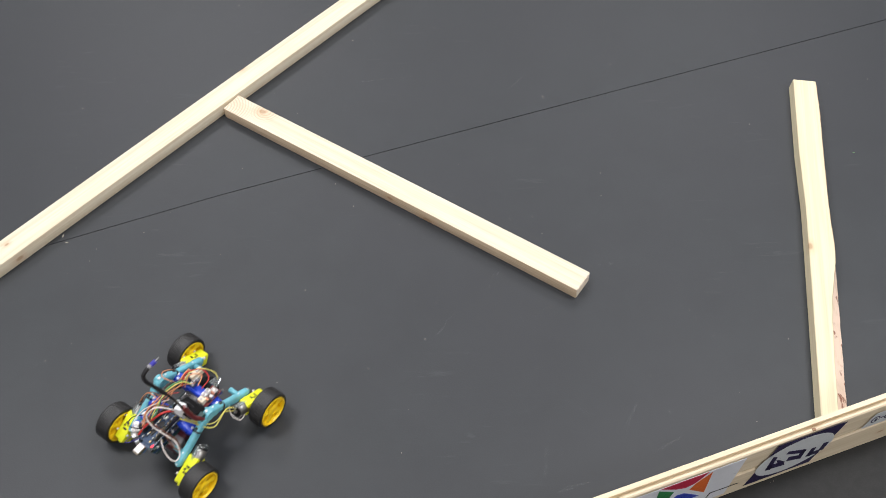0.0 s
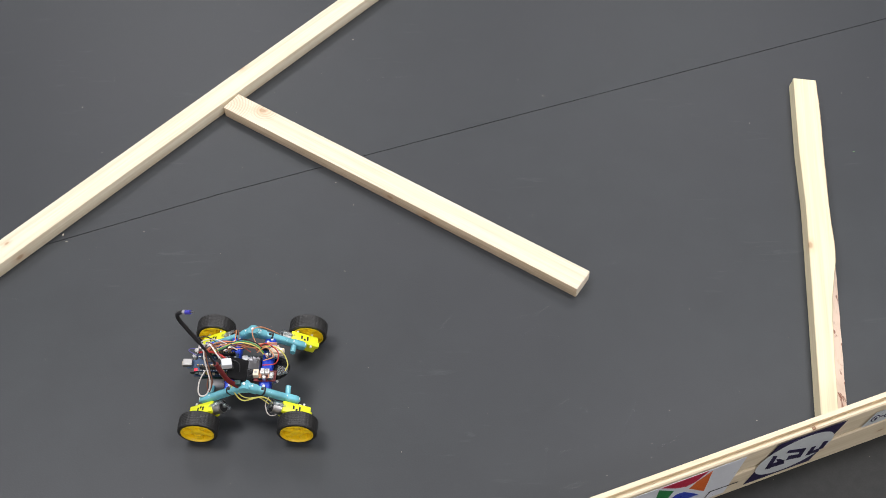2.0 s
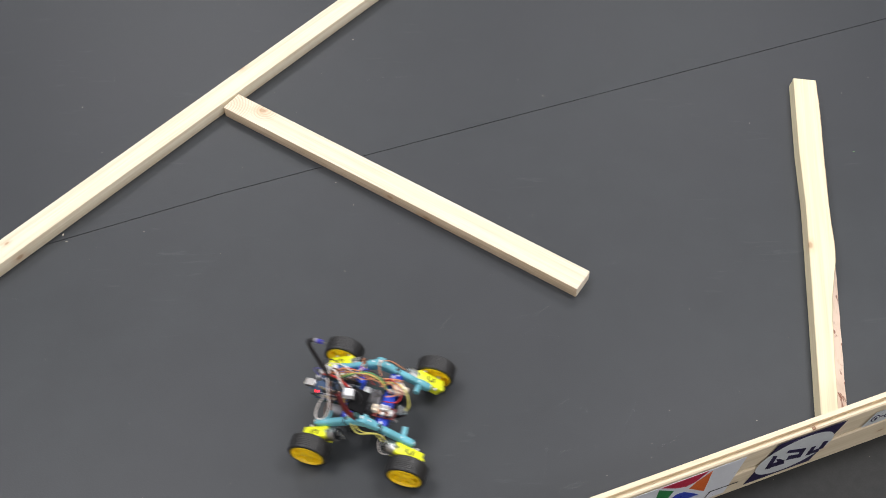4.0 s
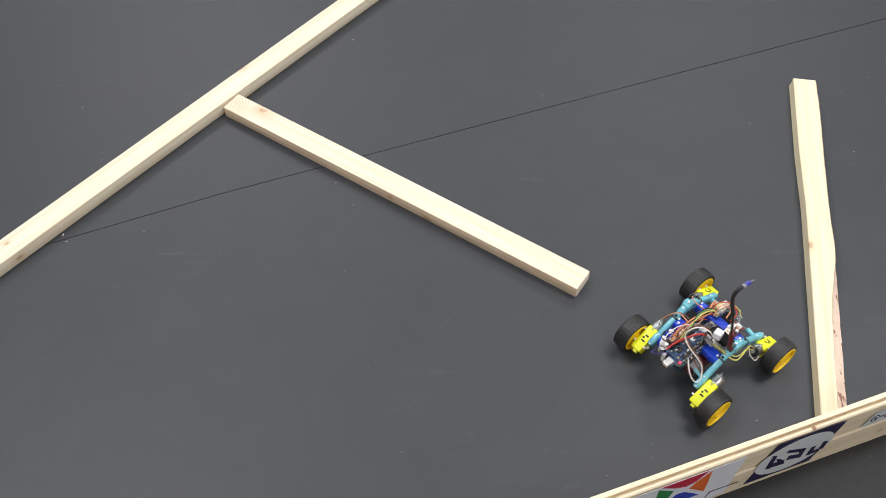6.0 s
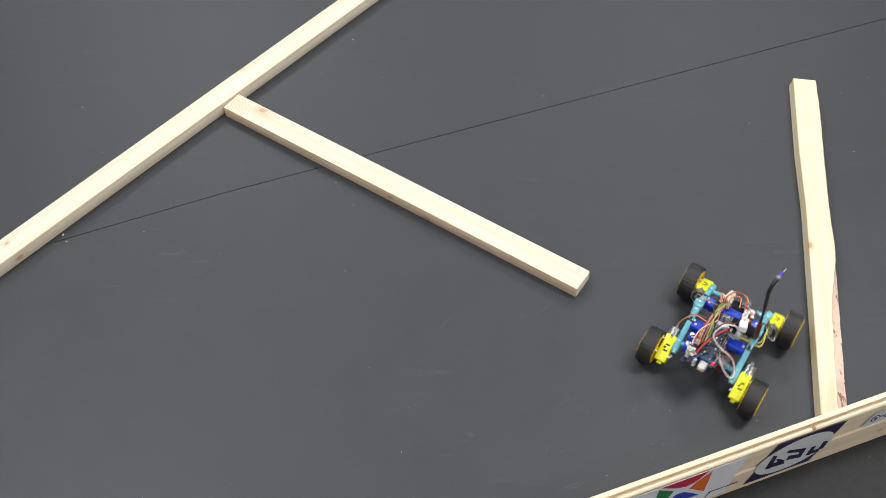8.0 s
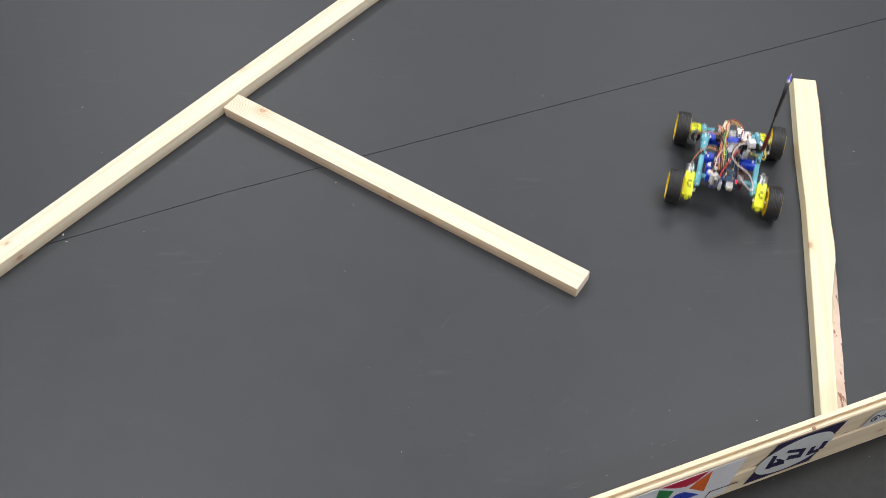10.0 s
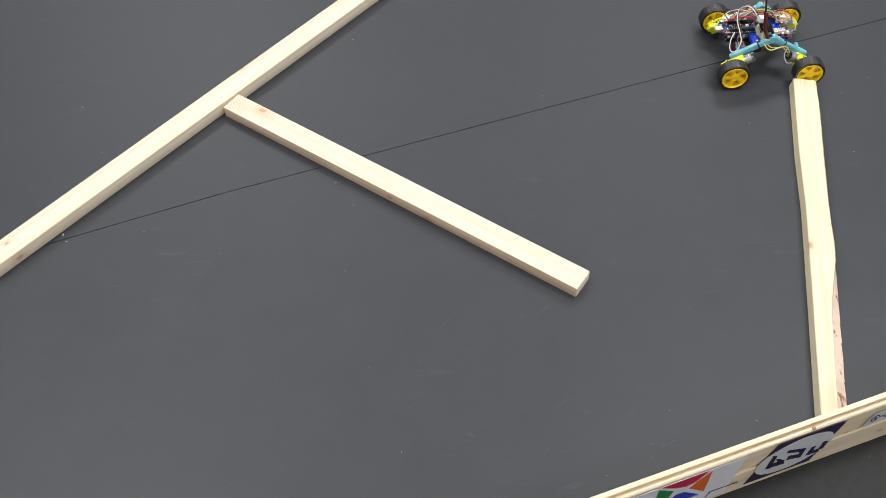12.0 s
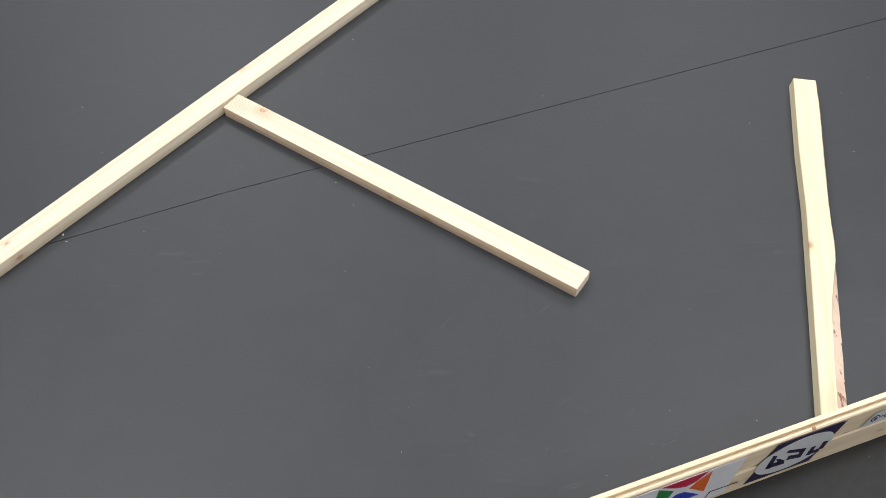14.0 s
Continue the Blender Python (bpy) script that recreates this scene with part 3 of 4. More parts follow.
def body():
    part("deck", slab(0.104, 0.042, 0.0025, (-0.032, 0.003, 0.0560), 0.001), PCB_GREEN, ROBOT, "dark green carrier plate")
    pack = part("battery_pack", slab(0.060, 0.036, 0.021, (-0.034, -0.0135, 0.0435), 0.005, seg=3), MAROON, ROBOT, "battery pack in maroon and grey wrap", True)
    part("wrap_band", slab(0.024, 0.0370, 0.0220, (-0.0515, -0.0135, 0.0435), 0.0052, seg=3), GREY, pack, "", True)
    crossbeam(-0.027, 0.0670)
    crossbeam(0.0255, 0.0650)
    rnd = random.Random(5)

    # controller stacked over the deck, its socket out at the tail
    ctl = part("controller_board", slab(0.064, 0.032, 0.0016, (-0.052, -0.001, 0.0770), 0.0003), PCB_BLUE, ROBOT, "blue controller board with pin headers")
    low = part("shield_board", slab(0.070, 0.036, 0.0016, (-0.053, -0.001, 0.0650), 0.0003), PCB_BLUE, ROBOT, "lower blue shield board under the controller")
    for x in (-0.082, -0.022):
        for y in (-0.015, 0.013):
            part("standoff", rod((x, y, 0.0570), (x, y, 0.0770), 0.0018, 10), STEEL, low)
    part("usb_socket", slab(0.0150, 0.0120, 0.0068, (-0.0975, -0.0030, 0.0790), 0.0010), STEEL, ctl, "tin socket")
    part("socket_mouth", slab(0.0012, 0.0095, 0.0045, (-0.1050, -0.0030, 0.0790), 0.0004), CREAM, ctl)
    part("socket_tail", slab(0.016, 0.015, 0.0014, (-0.0900, -0.0030, 0.0752), 0.0003), PCB_BLUE, ctl)
    part("chip", slab(0.009, 0.009, 0.0016, (-0.050, 0.000, 0.0786), 0.0003, pose(0, 0, 0, 0, 0, 45)), CHIP, ctl)
    part("chip", slab(0.012, 0.005, 0.0018, (-0.066, 0.001, 0.0787), 0.0003), CHIP, ctl)
    part("reset_button", slab(0.006, 0.006, 0.004, (-0.038, 0.002, 0.0798), 0.0005), WHITE, ctl)
    for y in (-0.0135, 0.0115):
        head = part("pin_header", slab(0.052, 0.0028, 0.0085, (-0.050, y, 0.0820), 0.0003), BLACK, ctl)
        for k in range(13):
            part("pin", slab(0.0010, 0.0010, 0.0050, (-0.074 + k * 0.0040, y, 0.0884)), BRASS if k % 3 else STEEL, head)
    for k in range(15):
        part("contact", slab(0.0017, 0.0017, 0.0007, (-0.079 + k * 0.0040, -0.0158 + 0.0006 * (k % 2), 0.0781)), WHITE if k % 4 else STEEL, ctl)
    for k, (x, y, z, h, r) in enumerate(((-0.0800, 0.0260, 0.0700, 0.0120, 0.0046), (-0.0870, 0.0200, 0.0700, 0.0100, 0.0036), (-0.0735, 0.0300, 0.0690, 0.0095, 0.0034), (-0.0900, 0.0120, 0.0690, 0.0080, 0.0030))):
        c = part("capacitor", rod((x, y, z - 0.010), (x, y, z + h), r, 16), WHITE if k != 1 else STEEL, ctl)
        part("capacitor_top", rod((x, y, z + h), (x, y, z + h + 0.0006), r * 0.8, 16), STEEL, c)
    flag = part("indicator_board", slab(0.011, 0.012, 0.0014, (-0.0850, -0.0150, 0.0750), 0.0003), PCB_GREEN, ROBOT, "tiny green board with a lit red indicator")
    part("led", slab(0.0040, 0.0034, 0.0022, (-0.0835, -0.0145, 0.0772), 0.0004), LED_RED, flag, "lit red indicator")
    part("flag_plug", slab(0.006, 0.004, 0.005, (-0.0880, -0.0185, 0.0780), 0.0005), BLACK, flag)
    for k in range(34):
        x, y = -0.080 + 0.0034 * (k % 17) + rnd.uniform(-0.001, 0.001), (0.0065 if k < 17 else -0.0080) + rnd.uniform(-0.002, 0.002)
        h = rnd.uniform(0.0015, 0.0040)
        part("component", slab(rnd.uniform(0.0018, 0.0034), rnd.uniform(0.0014, 0.0028), h, (x, y, 0.0778 + h / 2), 0.0003), (STEEL, CHIP, WHITE, BRASS, CHIP, STEEL, PCB_BLUE)[k % 7], ctl)
    for k in range(12):
        x, h = -0.083 + 0.0052 * k, rnd.uniform(0.003, 0.008)
        part("component", slab(0.0034, 0.0030, h, (x, -0.0165 + rnd.uniform(-0.0005, 0.0005), 0.0658 + h / 2), 0.0003), (CHIP, WHITE, STEEL, BRASS, CHIP, CREAM)[k % 6], low)

    # plugs along the port flank
    port = part("port_board", slab(0.058, 0.012, 0.0016, (-0.054, 0.0240, 0.0700), 0.0003), PCB_BLUE, ROBOT, "narrow board crowded with white plugs")
    for k in range(8):
        h = rnd.uniform(0.006, 0.012)
        part("plug", slab(0.0050, rnd.uniform(0.005, 0.008), h, (-0.076 + 0.0066 * k, 0.0240 + rnd.uniform(-0.002, 0.002), 0.0708 + h / 2), 0.0006), (WHITE, CHIP, STEEL, WHITE, CHIP, WHITE, CREAM, CHIP)[k], port)
    for x, y in ((-0.052, 0.0345), (-0.070, 0.0330)):
        s = part("micro_servo", slab(0.013, 0.011, 0.018, (x, y, 0.0660), 0.0008), BLUE, ROBOT, "small translucent blue servo", True)
        part("servo_cap", rod((x, y, 0.0750), (x, y, 0.0780), 0.0040, 14), WHITE, s)

    # leaning black module with a white relay over it
    mod = part("black_module", slab(0.030, 0.037, 0.006, (-0.0120, -0.0270, 0.1000), 0.0015, pose(0, 0, 0, 0, 26, 0)), MATT_BLACK, ROBOT, "matt black square module leaning back", True)
    back = Vector((-0.0120, -0.0270, 0.1000)) - Vector((math.sin(radians(26)), 0, math.cos(radians(26)))) * 0.0042
    for k, (u, v, mtl) in enumerate(((-0.010, -0.010, STEEL), (0.002, -0.009, WHITE), (0.010, 0.004, STEEL), (-0.006, 0.008, CHIP), (-0.012, 0.000, WHITE))):
        p = back + Vector((math.cos(radians(26)), 0, -math.sin(radians(26)))) * u + Vector((0, v, 0))
        part("component", slab(0.008, 0.006, 0.005, tuple(p), 0.0006, pose(0, 0, 0, 0, 26, 0)), mtl, mod)
    part("prop", rod((-0.0135, -0.0150, 0.056), (-0.0135, -0.0200, 0.099), 0.0030, 12), BLACK, mod)
    relay = part("relay_block", slab(0.0150, 0.0125, 0.0110, (-0.0250, -0.0285, 0.1200), 0.0010, pose(0, 0, 0, 0, 12, 14)), PALE, ROBOT, "white plastic relay block")
    part("relay_pins", slab(0.0140, 0.0115, 0.0040, (-0.0235, -0.0285, 0.1125), 0.0005, pose(0, 0, 0, 0, 12, 14)), CHIP, relay)
    part("relay_foot", rod((-0.0225, -0.0285, 0.1115), (-0.0170, -0.0275, 0.1000), 0.0022, 10), STEEL, relay)

    a, b = Vector((-0.0260, -0.0080, 0.0930)), Vector((-0.0145, -0.0290, 0.0640))
    lay = (b - a).to_track_quat("Z", "Y").to_matrix().to_4x4()
    tab = part("white_ribbon", slab(0.0090, 0.0020, (b - a).length, tuple((a + b) / 2), 0.0007, lay), PALE, ROBOT, "flat pale ribbon strap across the body")
    part("ribbon_plug", slab(0.010, 0.006, 0.006, tuple(a), 0.0008, lay), STEEL, tab, "bare tin plug")

    # film-wrapped driver amidships, terminals before it
    wrap = part("driver_module", slab(0.029, 0.040, 0.018, (0.0010, -0.0080, 0.0680), 0.003, seg=3), FILM, ROBOT, "driver module in a shiny dark film bag", True)
    part("tape", slab(0.0100, 0.0436, 0.0206, (-0.0095, -0.0100, 0.0690), 0.003, seg=3), PALE, wrap, "pale tape along the edge", True)
    nose = part("sensor_board", slab(0.034, 0.019, 0.0016, (0.0260, -0.0250, 0.0765), 0.0003), PCB_RED, ROBOT, "small red board with screw terminals")
    for k, (x, y, w, d, h, mtl) in enumerate(((0.0130, -0.0240, 0.0085, 0.0110, 0.0095, CREAM), (0.0225, -0.0205, 0.0060, 0.0090, 0.0080, WHITE), (0.0300, -0.0205, 0.0060, 0.0080, 0.0085, WHITE), (0.0260, -0.0310, 0.0055, 0.0060, 0.0070, STEEL), (0.0370, -0.0265, 0.0070, 0.0110, 0.0060, STEEL))):
        t = part("terminal", slab(w, d, h, (x, y, 0.0773 + h / 2), 0.0007), mtl, nose)
        part("terminal_screw", rod((x, y, 0.0773 + h), (x, y, 0.0783 + h), 0.0022, 10), STEEL if mtl is not STEEL else WHITE, t)
    for x in (0.0195, 0.0335):
        coil = part("copper_coil", rod((x, -0.0320, 0.0800), (x, -0.0240, 0.0800), 0.0026, 14), COPPER, nose, "copper wound coil")
        part("coil_end", rod((x, -0.0332, 0.0800), (x, -0.0320, 0.0800), 0.0029, 14), CHIP, coil)
    part("sensor_can", rod((0.0410, -0.0320, 0.0700), (0.0460, -0.0340, 0.0760), 0.0022, 14), STEEL, nose)
    arc = [(0.0, -0.022)] + [(0.030 * math.sin(math.pi * k / 20), -0.022 * math.cos(math.pi * k / 20)) for k in range(1, 20)] + [(0.0, 0.022)]
    part("nose_plate", sheet(arc, 0.0022, pose(0.0300, -0.0020, 0.0600)), SMOKY, ROBOT, "smoky dark acrylic nose plate")
    wedge = [(0.0, -0.008), (0.016, -0.003), (0.016, 0.003), (0.0, 0.008)]
    part("clear_bumper", sheet(wedge, 0.0060, pose(0.0440, -0.0140, 0.0710)), CLEAR, ROBOT, "clear acrylic nose wedge")
    fore = part("fore_board", slab(0.020, 0.022, 0.0016, (0.0330, 0.0170, 0.0765), 0.0003), PCB_BLUE, ROBOT, "small board with rows of white plugs")
    for k in range(8):
        part("plug", slab(0.0042, 0.0046, 0.0070, (0.0255 + 0.0052 * (k % 4), 0.0100 + 0.0140 * (k // 4), 0.0808), 0.0005), (WHITE, CREAM, WHITE, STEEL)[(k * 3) % 4], fore)
    plug = part("plug_block", slab(0.022, 0.010, 0.009, (0.0415, 0.0150, 0.0850), 0.0008, pose(0, 0, 0, 0, 0, -12)), CREAM, ROBOT, "cream lead connector")
    part("plug_tab", slab(0.008, 0.004, 0.003, (0.0460, 0.0140, 0.0908), 0.0005), WHITE, plug)
    drum = part("black_capacitor", rod((0.0090, 0.0250, 0.0800), (0.0250, 0.0250, 0.0800), 0.0052, 18), BLACK, ROBOT, "black drum capacitor", True)
    part("drum_end", rod((0.0250, 0.0250, 0.0800), (0.0256, 0.0250, 0.0800), 0.0042, 18), STEEL, drum)


def aerial():
    """A stiff upright cable in a red sleeve by the pivot, bent over at its tip."""
    a = part("aerial", cable([(-0.0293, -0.0508, 0.1400), (-0.0349, -0.0495, 0.1735), (-0.0430, -0.0481, 0.2098), (-0.0510, -0.0470, 0.2356)], 0.0018, 12), BLACK_W, ROBOT, "stiff black cable aerial with a blue tip", True)
    part("black_sleeve", cable([(-0.0435, -0.0480, 0.2108), (-0.0542, -0.0465, 0.2471), (-0.0595, -0.0457, 0.2662), (-0.0588, -0.0459, 0.2796), (-0.0524, -0.0472, 0.2868), (-0.0460, -0.0485, 0.2892)], 0.0029, 12), BLACK_W, a, "black shrink sleeve", True)
    part("red_sleeve", cable([(-0.0100, -0.0505, 0.0900), (-0.0222, -0.0513, 0.1120), (-0.0306, -0.0504, 0.1553)], 0.0038, 12), RED_SLEEVE, a, "dark red shrink sleeve", True)
    part("clear_sleeve", rod((-0.0485, -0.0479, 0.2885), (-0.0444, -0.0489, 0.2897), 0.0033, 12), GREY, a)
    part("blue_sleeve", rod((-0.0450, -0.0487, 0.2896), (-0.0375, -0.0504, 0.2922), 0.0032, 12), BLUE_TIP, a, "blue violet sleeve")
    part("bare_tip", rod((-0.0375, -0.0504, 0.2922), (-0.0321, -0.0520, 0.2949), 0.0009, 8), STEEL, a)
    part("clamp", slab(0.010, 0.008, 0.014, (-0.0100, -0.0490, 0.0930), 0.001), PCB_GREEN, a)


def wiring():
    def wire(mtl, pts, r=0.00085, label=""):
        part("wire", cable(pts, r), mtl, ROBOT, label)

    # big white loop that rises over the tail and hangs down on the starboard side, a brown lead beside it
    loop = [(-0.030, -0.024, 0.112), (-0.038, -0.020, 0.130), (-0.050, -0.006, 0.136), (-0.063, 0.003, 0.121), (-0.066, -0.007, 0.106), (-0.063, -0.019, 0.093), (-0.058, -0.036, 0.075), (-0.064, -0.046, 0.060), (-0.073, -0.0485, 0.055), (-0.079, -0.043, 0.058), (-0.077, -0.030, 0.069), (-0.068, -0.017, 0.080)]
    wire(WHITE_W, loop, 0.0011, "white looped lead")
    wire(BROWN_W, [(x + 0.0030, y + 0.0016, z + 0.0012) for x, y, z in loop[1:8]] + [(-0.064, -0.036, 0.068), (-0.060, -0.018, 0.080)], 0.0010, "brown lead beside the loop")
    wire(WHITE_W, [(-0.085, 0.014, 0.080), (-0.078, 0.026, 0.094), (-0.056, 0.026, 0.102), (-0.036, 0.018, 0.102), (-0.018, 0.010, 0.096)], 0.0008)
    wire(RED_W, [(-0.0820, 0.0150, 0.0800), (-0.0700, 0.0110, 0.0900), (-0.0540, 0.0020, 0.1020), (-0.0410, -0.0060, 0.1080), (-0.0280, -0.0120, 0.1000)], 0.0017, "thick red supply lead")
    # orange and red ribbon on the port side
    for k, mtl in enumerate((ORANGE_W, ORANGE_W, BROWN_W, ORANGE_W)):
        o = 0.0026 * k
        wire(mtl, [(-0.070 + o, 0.018 - o * 0.4, 0.084), (-0.052, 0.024 - o, 0.096 + 0.002 * (k % 3)), (-0.022, 0.022 - o * 0.7, 0.101 + 0.003 * (k % 2)), (0.010, 0.020 - o * 0.9, 0.098 + 0.002 * (k % 3)), (0.030, 0.026 - o * 0.4, 0.092), (0.040, 0.028 - o * 0.3, 0.088)], 0.00085)
    for k, mtl in enumerate((YELLOW_W, GREEN_W, BLACK_W)):
        o = 0.003 * k
        wire(mtl, [(-0.060, 0.012 - o, 0.085), (-0.040, 0.014 - o, 0.100), (-0.012, 0.016 + o, 0.108), (0.012, 0.012 + o, 0.103), (0.022, 0.006 + o, 0.090)], 0.00085)
    # motor leads
    wire(YELLOW_W, [(-0.034, -0.030, 0.104), (-0.024, -0.044, 0.090), (-0.014, -0.058, 0.075), (-0.004, -0.0635, 0.069), (0.010, -0.0625, 0.072), (0.024, -0.0600, 0.074), (0.034, -0.0600, 0.066), (0.040, -0.0630, 0.056)], 0.0011, "yellow motor lead")
    wire(YELLOW_W, [(-0.028, -0.032, 0.096), (-0.020, -0.044, 0.088), (-0.008, -0.0575, 0.076), (0.004, -0.0610, 0.072), (0.020, -0.0600, 0.072), (0.034, -0.0640, 0.060)], 0.00085)
    wire(WHITE_W, [(0.034, -0.0560, 0.0660), (0.028, -0.0640, 0.0560), (0.032, -0.0740, 0.0440), (0.042, -0.0740, 0.0420), (0.048, -0.0700, 0.0480)], 0.0008)
    wire(ORANGE_W, [(0.010, 0.020, 0.094), (0.002, 0.040, 0.104), (0.012, 0.054, 0.094), (0.026, 0.060, 0.074), (0.034, 0.063, 0.060)], 0.00085)
    wire(BROWN_W, [(-0.020, 0.026, 0.090), (-0.022, 0.044, 0.090), (-0.028, 0.058, 0.078), (-0.036, 0.064, 0.060)], 0.00085)
    wire(ORANGE_W, [(-0.026, 0.024, 0.090), (-0.026, 0.046, 0.092), (-0.032, 0.060, 0.074), (-0.038, 0.066, 0.058)], 0.00085)
    # nose leads
    wire(RED_W, [(0.010, 0.012, 0.092), (0.026, 0.016, 0.106), (0.046, 0.004, 0.102), (0.044, -0.012, 0.094), (0.024, -0.016, 0.094)], 0.0009, "red nose lead")
    wire(ORANGE_W, [(0.012, 0.008, 0.092), (0.028, 0.010, 0.104), (0.040, -0.002, 0.098), (0.024, -0.008, 0.094)], 0.00085)
    wire(YELLOW_W, [(0.018, 0.016, 0.092), (0.036, 0.016, 0.098), (0.052, 0.008, 0.092), (0.060, -0.006, 0.082), (0.056, -0.015, 0.075)], 0.0010)
    wire(BLUE_W, [(-0.084, 0.010, 0.078), (-0.100, 0.020, 0.078), (-0.098, 0.030, 0.068), (-0.080, 0.030, 0.064)], 0.0006)
    wire(BLACK_W, [(-0.040, 0.000, 0.086), (-0.030, -0.012, 0.106), (-0.010, -0.020, 0.108), (-0.008, -0.036, 0.098)], 0.0009)
    rnd = random.Random(8)
    for k in range(6):
        mtl = (ORANGE_W, BROWN_W, RED_W, ORANGE_W, BLACK_W, BROWN_W)[k % 6]
        a = Vector((rnd.uniform(-0.078, -0.030), rnd.uniform(0.006, 0.030), rnd.uniform(0.074, 0.084)))
        b = Vector((rnd.uniform(-0.004, 0.042), rnd.uniform(0.004, 0.028), rnd.uniform(0.080, 0.090)))
        c = (a + b) / 2 + Vector((rnd.uniform(-0.01, 0.01), rnd.uniform(-0.008, 0.012), rnd.uniform(0.012, 0.026)))
        wire(mtl, [a, (a + c) / 2 + Vector((0, 0, 0.006)), c, (b + c) / 2 + Vector((0, 0.003, 0.004)), b], 0.0007)
    wire(BLACK_W, [(-0.074, 0.016, 0.084), (-0.084, 0.028, 0.098), (-0.070, 0.034, 0.096), (-0.052, 0.030, 0.080)], 0.00085)


for sx in (1, -1):
    for sy in (1, -1):
        wheel(sx, sy)
        gear_motor(sx, sy)
rocker(1)
rocker(-1)
body()
aerial()
wiring()



# ---- litter on the mat ----
def wood_chip(x, y, size, mtl, label):
    """A curled splinter or crumb of wood."""
    rnd = random.Random(round(x * 7919 + y * 104729))
    bm = bmesh.new()
    n = rnd.randint(4, 6)
    low, top = [], []
    for k in range(n):
        a = 2 * math.pi * k / n + rnd.uniform(-0.3, 0.3)
        rx, ry = size * rnd.uniform(0.8, 1.2), size * rnd.uniform(0.22, 0.42)
        low.append(bm.verts.new((rx * math.cos(a), ry * math.sin(a), 0.0)))
        top.append(bm.verts.new((rx * 0.8 * math.cos(a), ry * 0.8 * math.sin(a), size * rnd.uniform(0.2, 0.5))))
    bm.faces.new(low[::-1])
    bm.faces.new(top)
    for k in range(n):
        bm.faces.new((low[k], low[(k + 1) % n], top[(k + 1) % n], top[k]))
    chip = part("wood_chip", bm, mtl)
    chip.matrix_basis = pose(x, y, 0, 0, 0, rnd.uniform(0, 180))
    tagged(chip, label, "wood chip", "wood chips on the mat")


for x, y, mm in ((-0.687, 1.096, 5.5), (-0.697, 1.112, 6), (-0.731, 1.447, 4), (0.213, 1.444, 5), (-0.183, 1.636, 2.5), (-0.666, 1.318, 2), (-0.549, 1.115, 2.2), (-0.505, 0.722, 2.2),
                 (-0.668, 0.845, 2), (-0.277, 0.792, 2.6), (-0.073, 0.661, 2.2), (0.149, 0.806, 2.2), (0.419, 0.912, 2), (-0.034, 0.868, 2), (-0.175, 1.012, 1.8), (0.167, 1.128, 2.2),
                 (0.125, 1.124, 2.4), (0.252, 0.962, 1.8), (0.353, 0.72, 1.8), (0.487, 0.698, 2), (0.573, 0.849, 1.6), (-0.201, 1.222, 2.2), (-0.165, 1.165, 2.2), (-0.243, 0.975, 1.8),
                 (-0.128, 0.814, 1.8), (-0.445, 1.766, 3), (0.363, 1.536, 2.4), (0.616, 1.351, 2), (0.887, 1.472, 2), (0.820, 1.429, 2), (0.804, 1.463, 1.6), (0.768, 1.400, 3)):
    wood_chip(x, y, mm / 2000, SPLINTER, "pale wood splinter lying on the black mat")
wood_chip(0.800, 1.267, 0.0022, SPLINTER_GREEN, "greenish fleck lying on the black mat")


def scuffs():
    """Short dusty strokes rubbed onto the mat."""
    bm = bmesh.new()
    for k, (x0, y0, x1, y1) in enumerate(((0.181, 0.736, 0.209, 0.756), (0.152, 0.663, 0.150, 0.645), (0.150, 0.636, 0.148, 0.611), (0.161, 0.648, 0.194, 0.658), (0.159, 0.587, 0.213, 0.604), (0.311, 0.649, 0.369, 0.679),
                                           (0.275, 0.680, 0.306, 0.743), (0.210, 0.729, 0.229, 0.719), (0.077, 0.991, 0.099, 1.004), (0.065, 0.965, 0.087, 0.980), (0.107, 0.899, 0.148, 0.912), (0.124, 0.865, 0.168, 0.892),
                                           (0.147, 0.901, 0.185, 0.929), (0.169, 0.871, 0.192, 0.862), (-0.016, 0.873, 0.012, 0.913), (0.265, 1.014, 0.312, 1.016), (-0.903, 1.731, -0.840, 1.734), (-0.895, 1.674, -0.880, 1.699),
                                           (-0.938, 1.625, -0.897, 1.628), (-0.925, 1.542, -0.895, 1.544), (-0.891, 1.419, -0.849, 1.459), (-0.160, 1.505, -0.045, 1.515), (0.148, 1.472, 0.176, 1.508), (-0.776, 0.967, -0.736, 0.972))):
        a, b = Vector((x0, y0, 0.0003)), Vector((x1, y1, 0.0003))
        side = Vector((-(b - a).y, (b - a).x, 0)).normalized()
        wide = 0.0024 + 0.0026 * ((k * 37) % 10) / 10
        prev = None
        for i in range(13):
            s = i / 12
            w = wide * (0.15 + math.sin(math.pi * s) * (0.6 + 0.6 * noise.noise((k * 3.1, s * 5, 0))))
            p = a.lerp(b, s) + side * 0.004 * noise.noise((k * 1.7, s * 2, 5))
            pair = (bm.verts.new(p + side * w), bm.verts.new(p - side * w))
            if prev:
                bm.faces.new((prev[0], prev[1], pair[1], pair[0]))
            prev = pair
    ob = part("scuff_marks", bm, CHALK)
    tagged(ob, "pale chalky scuff marks rubbed on the mat", "scuff marks", kind="stuff")


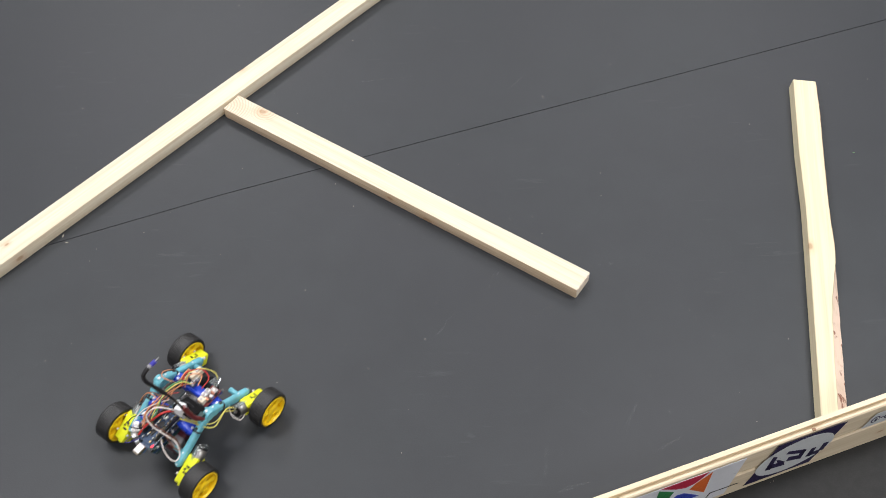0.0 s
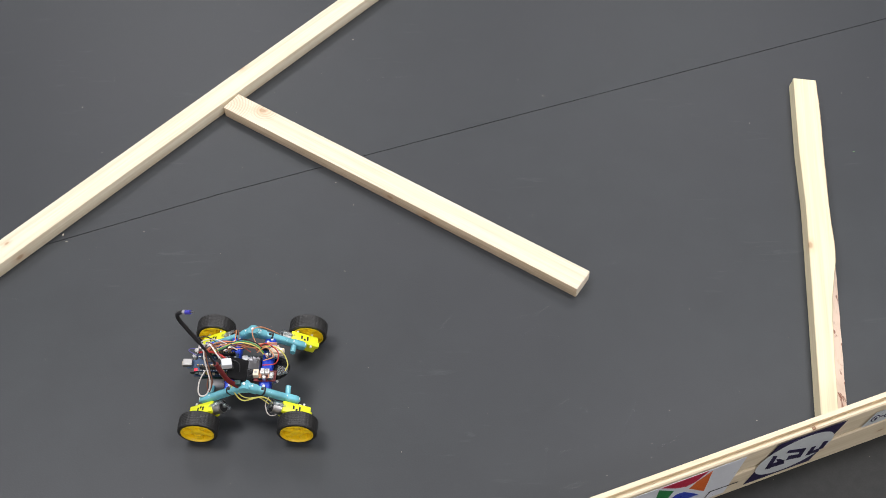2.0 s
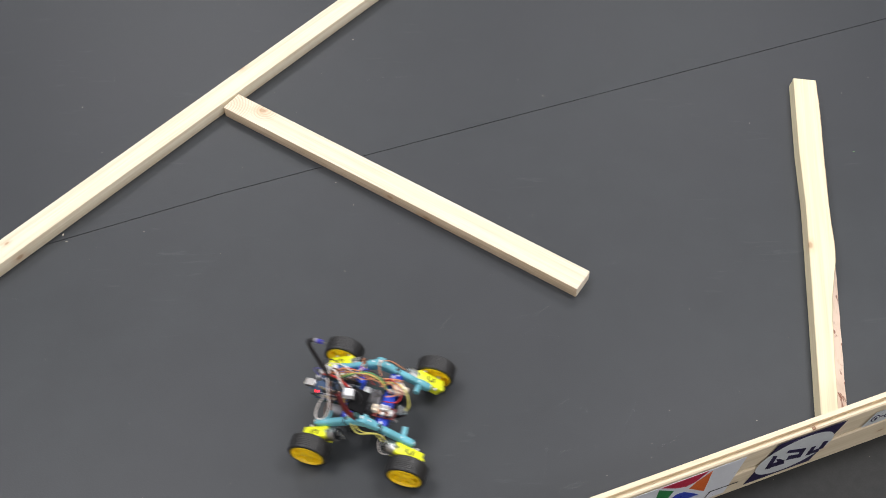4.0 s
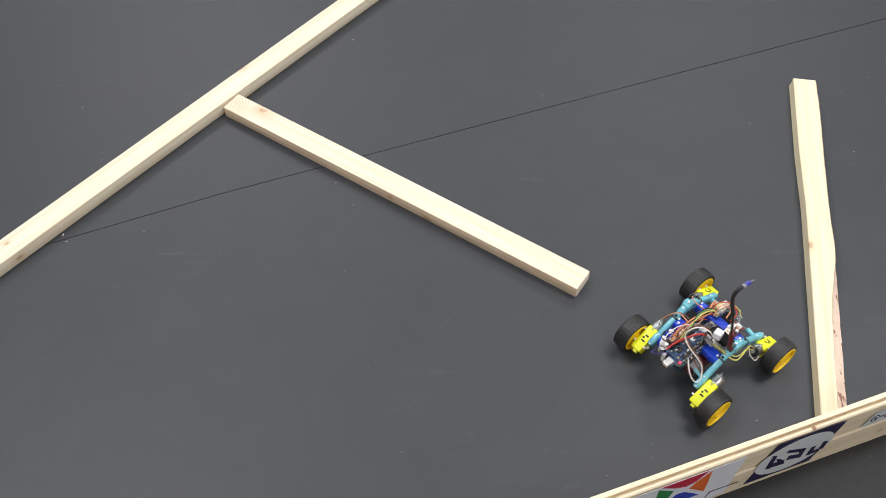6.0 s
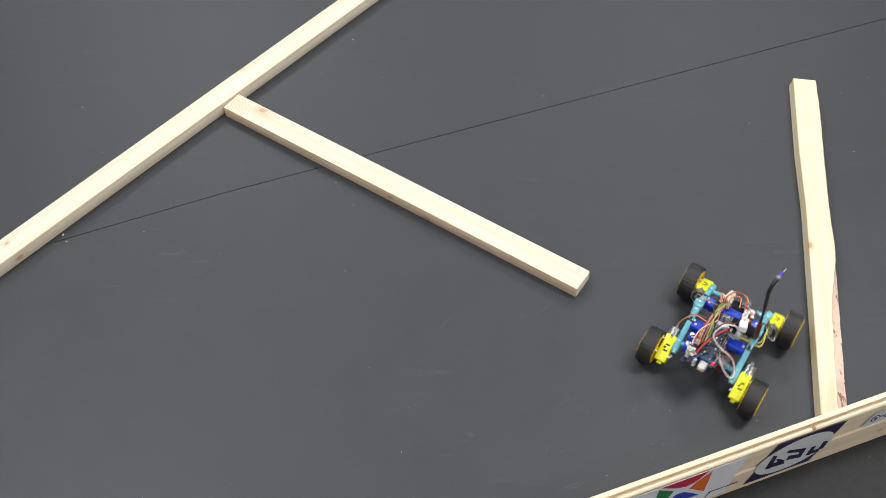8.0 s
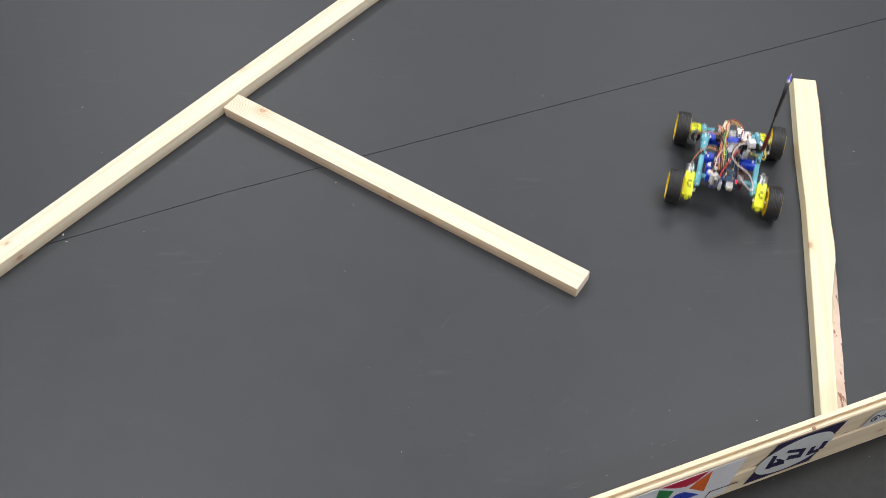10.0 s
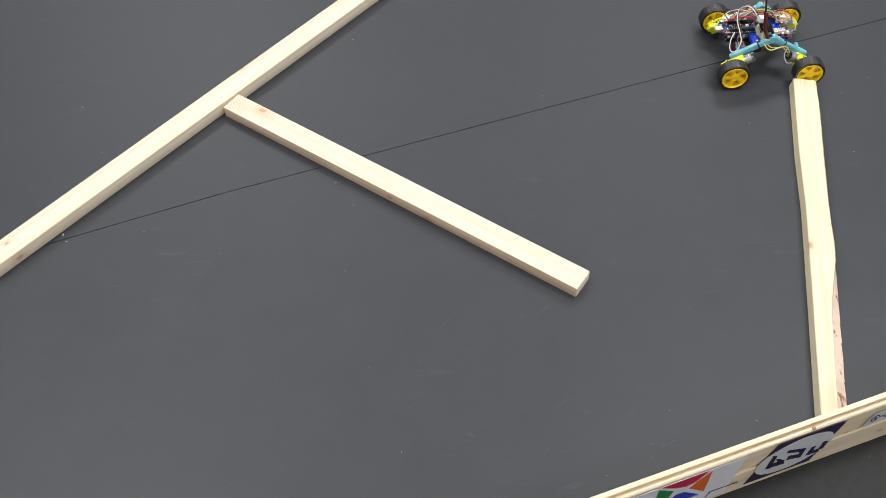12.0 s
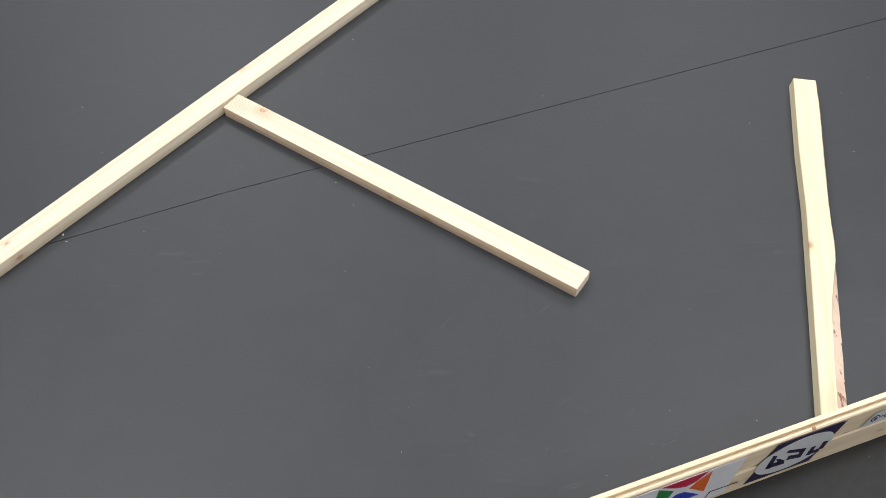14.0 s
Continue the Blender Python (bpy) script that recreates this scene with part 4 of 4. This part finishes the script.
def dust():
    """Specks of sawdust too many to count."""
    bm = bmesh.new()
    rnd = random.Random(11)
    for _ in range(240):
        x, y, r = rnd.uniform(-1.1, 1.1), rnd.uniform(0.5, 1.9), rnd.uniform(0.0002, 0.0006)
        v = [bm.verts.new((x + r * math.cos(a), y + r * math.sin(a), 0.0001)) for a in (0.3, 2.2, 4.4)]
        t = bm.verts.new((x, y, 0.0001 + r))
        for i in range(3):
            bm.faces.new((v[i], v[(i + 1) % 3], t))
    ob = part("sawdust", bm, SPLINTER)
    tagged(ob, "fine pale sawdust specks on the mat", "sawdust", kind="stuff")


scuffs()
dust()



# ---- what moves ----
# seconds, x, y, heading in degrees
DRIVE = [
    (0.0, -0.3991, 0.7205, 53.6), (0.1, -0.3788, 0.7490, 54.4), (0.2, -0.3304, 0.8114, 53.4), (0.3, -0.3216, 0.8205, 53.2), (1.5, -0.3215, 0.8203, 53.1),
    (1.6, -0.3254, 0.8170, 50.7), (1.7, -0.3145, 0.8055, 17.5), (1.8, -0.3061, 0.7838, -1.6), (2.2, -0.3062, 0.7836, -1.9), (2.4, -0.3015, 0.7866, 6.9),
    (2.5, -0.3017, 0.7912, 12.4), (2.6, -0.3033, 0.7914, 13.0), (2.8, -0.3023, 0.7913, 12.6), (2.9, -0.3013, 0.7897, 7.3), (3.0, -0.3051, 0.7709, -16.4),
    (3.2, -0.3051, 0.7709, -16.4), (4.6, 0.1000, 0.6740, -11.0), (5.3, 0.1951, 0.6647, 24.7), (5.4, 0.1955, 0.6654, 24.9), (5.5, 0.2002, 0.6740, 35.4), (5.7, 0.2002, 0.6740, 35.4), (5.8, 0.3009, 0.7423, 35.0),
    (5.9, 0.3706, 0.7906, 35.7), (6.0, 0.4210, 0.8223, 36.5), (6.1, 0.4227, 0.8223, 36.3), (6.9, 0.4247, 0.8235, 35.1), (7.0, 0.4204, 0.8080, 13.2),
    (7.1, 0.4184, 0.8048, 13.7), (7.4, 0.4186, 0.8057, 13.4), (7.5, 0.4305, 0.8105, 24.0), (7.6, 0.4279, 0.8151, 28.4), (7.7, 0.4320, 0.8227, 37.1),
    (7.8, 0.4320, 0.8227, 37.1), (7.9, 0.4400, 0.8281, 44.9), (8.0, 0.4495, 0.8340, 54.6), (8.1, 0.4537, 0.8514, 62.2), (8.2, 0.4549, 0.8535, 64.2),
    (8.8, 0.4740, 0.9200, 73.5), (10.3, 0.5731, 1.3454, 75.1), (10.4, 0.5889, 1.3976, 75.9), (10.5, 0.6018, 1.4488, 75.3), (10.6, 0.6063, 1.4664, 75.3), (10.9, 0.6063, 1.4664, 75.3),
    (11.0, 0.6088, 1.4533, 61.3), (11.1, 0.6205, 1.4822, 49.4), (11.2, 0.6242, 1.4859, 48.7), (11.4, 0.6345, 1.4942, 41.3), (11.5, 0.6377, 1.4965, 39.4),
    (11.6, 0.6397, 1.5127, 33.8), (11.7, 0.6391, 1.5129, 33.6), (11.8, 0.6446, 1.5246, 26.5), (11.9, 0.6531, 1.5296, 21.2), (12.0, 0.6735, 1.5503, 1.6),
    (12.1, 0.6721, 1.5497, 2.3), (12.3, 0.6638, 1.5669, -6.7), (12.4, 0.6663, 1.5652, -8.8), (12.6, 0.6657, 1.5652, -8.2), (12.7, 0.7297, 1.5530, -5.3),
    (12.8, 0.8478, 1.5350, -27.2), (12.9, 0.8681, 1.5264, -26.3), (13.0, 0.8790, 1.5181, -28.2), (13.1, 0.9553, 1.4895, -22.9), (13.2, 1.0500, 1.4480, -22.0), (14.0, 1.9500, 1.1000, -22.0)]


def motions():
    walk(ROBOT, [(t, pose(x, y, 0, 0, 0, a)) for t, x, y, a in DRIVE])
    # each wheel rolls by the way that its own track makes over the mat
    for w, sx, sy in WHEELS:
        rows, turn = [], 20.0 * sx + 33.0 * sy
        hub = pose(sx * HALF_BASE, sy * TRACK[sy], WHEEL_R)
        for (t0, x0, y0, a0), (t1, x1, y1, a1) in zip(DRIVE, DRIVE[1:]):
            am = radians((a0 + a1) / 2)
            way = (x1 - x0) * math.cos(am) + (y1 - y0) * math.sin(am) - radians(a1 - a0) * sy * TRACK[sy]
            steps = max(1, math.ceil(abs(way / WHEEL_R) / radians(70)))
            steps = min(steps, max(1, round((t1 - t0) * FPS)))
            for k in range(steps):
                rows.append((t0 + (t1 - t0) * k / steps, hub @ pose(0, 0, 0, 0, turn + math.degrees(way / WHEEL_R) * k / steps, 0)))
            turn += math.degrees(way / WHEEL_R)
        rows.append((DRIVE[-1][0], hub @ pose(0, 0, 0, 0, turn, 0)))
        walk(w, rows)


motions()
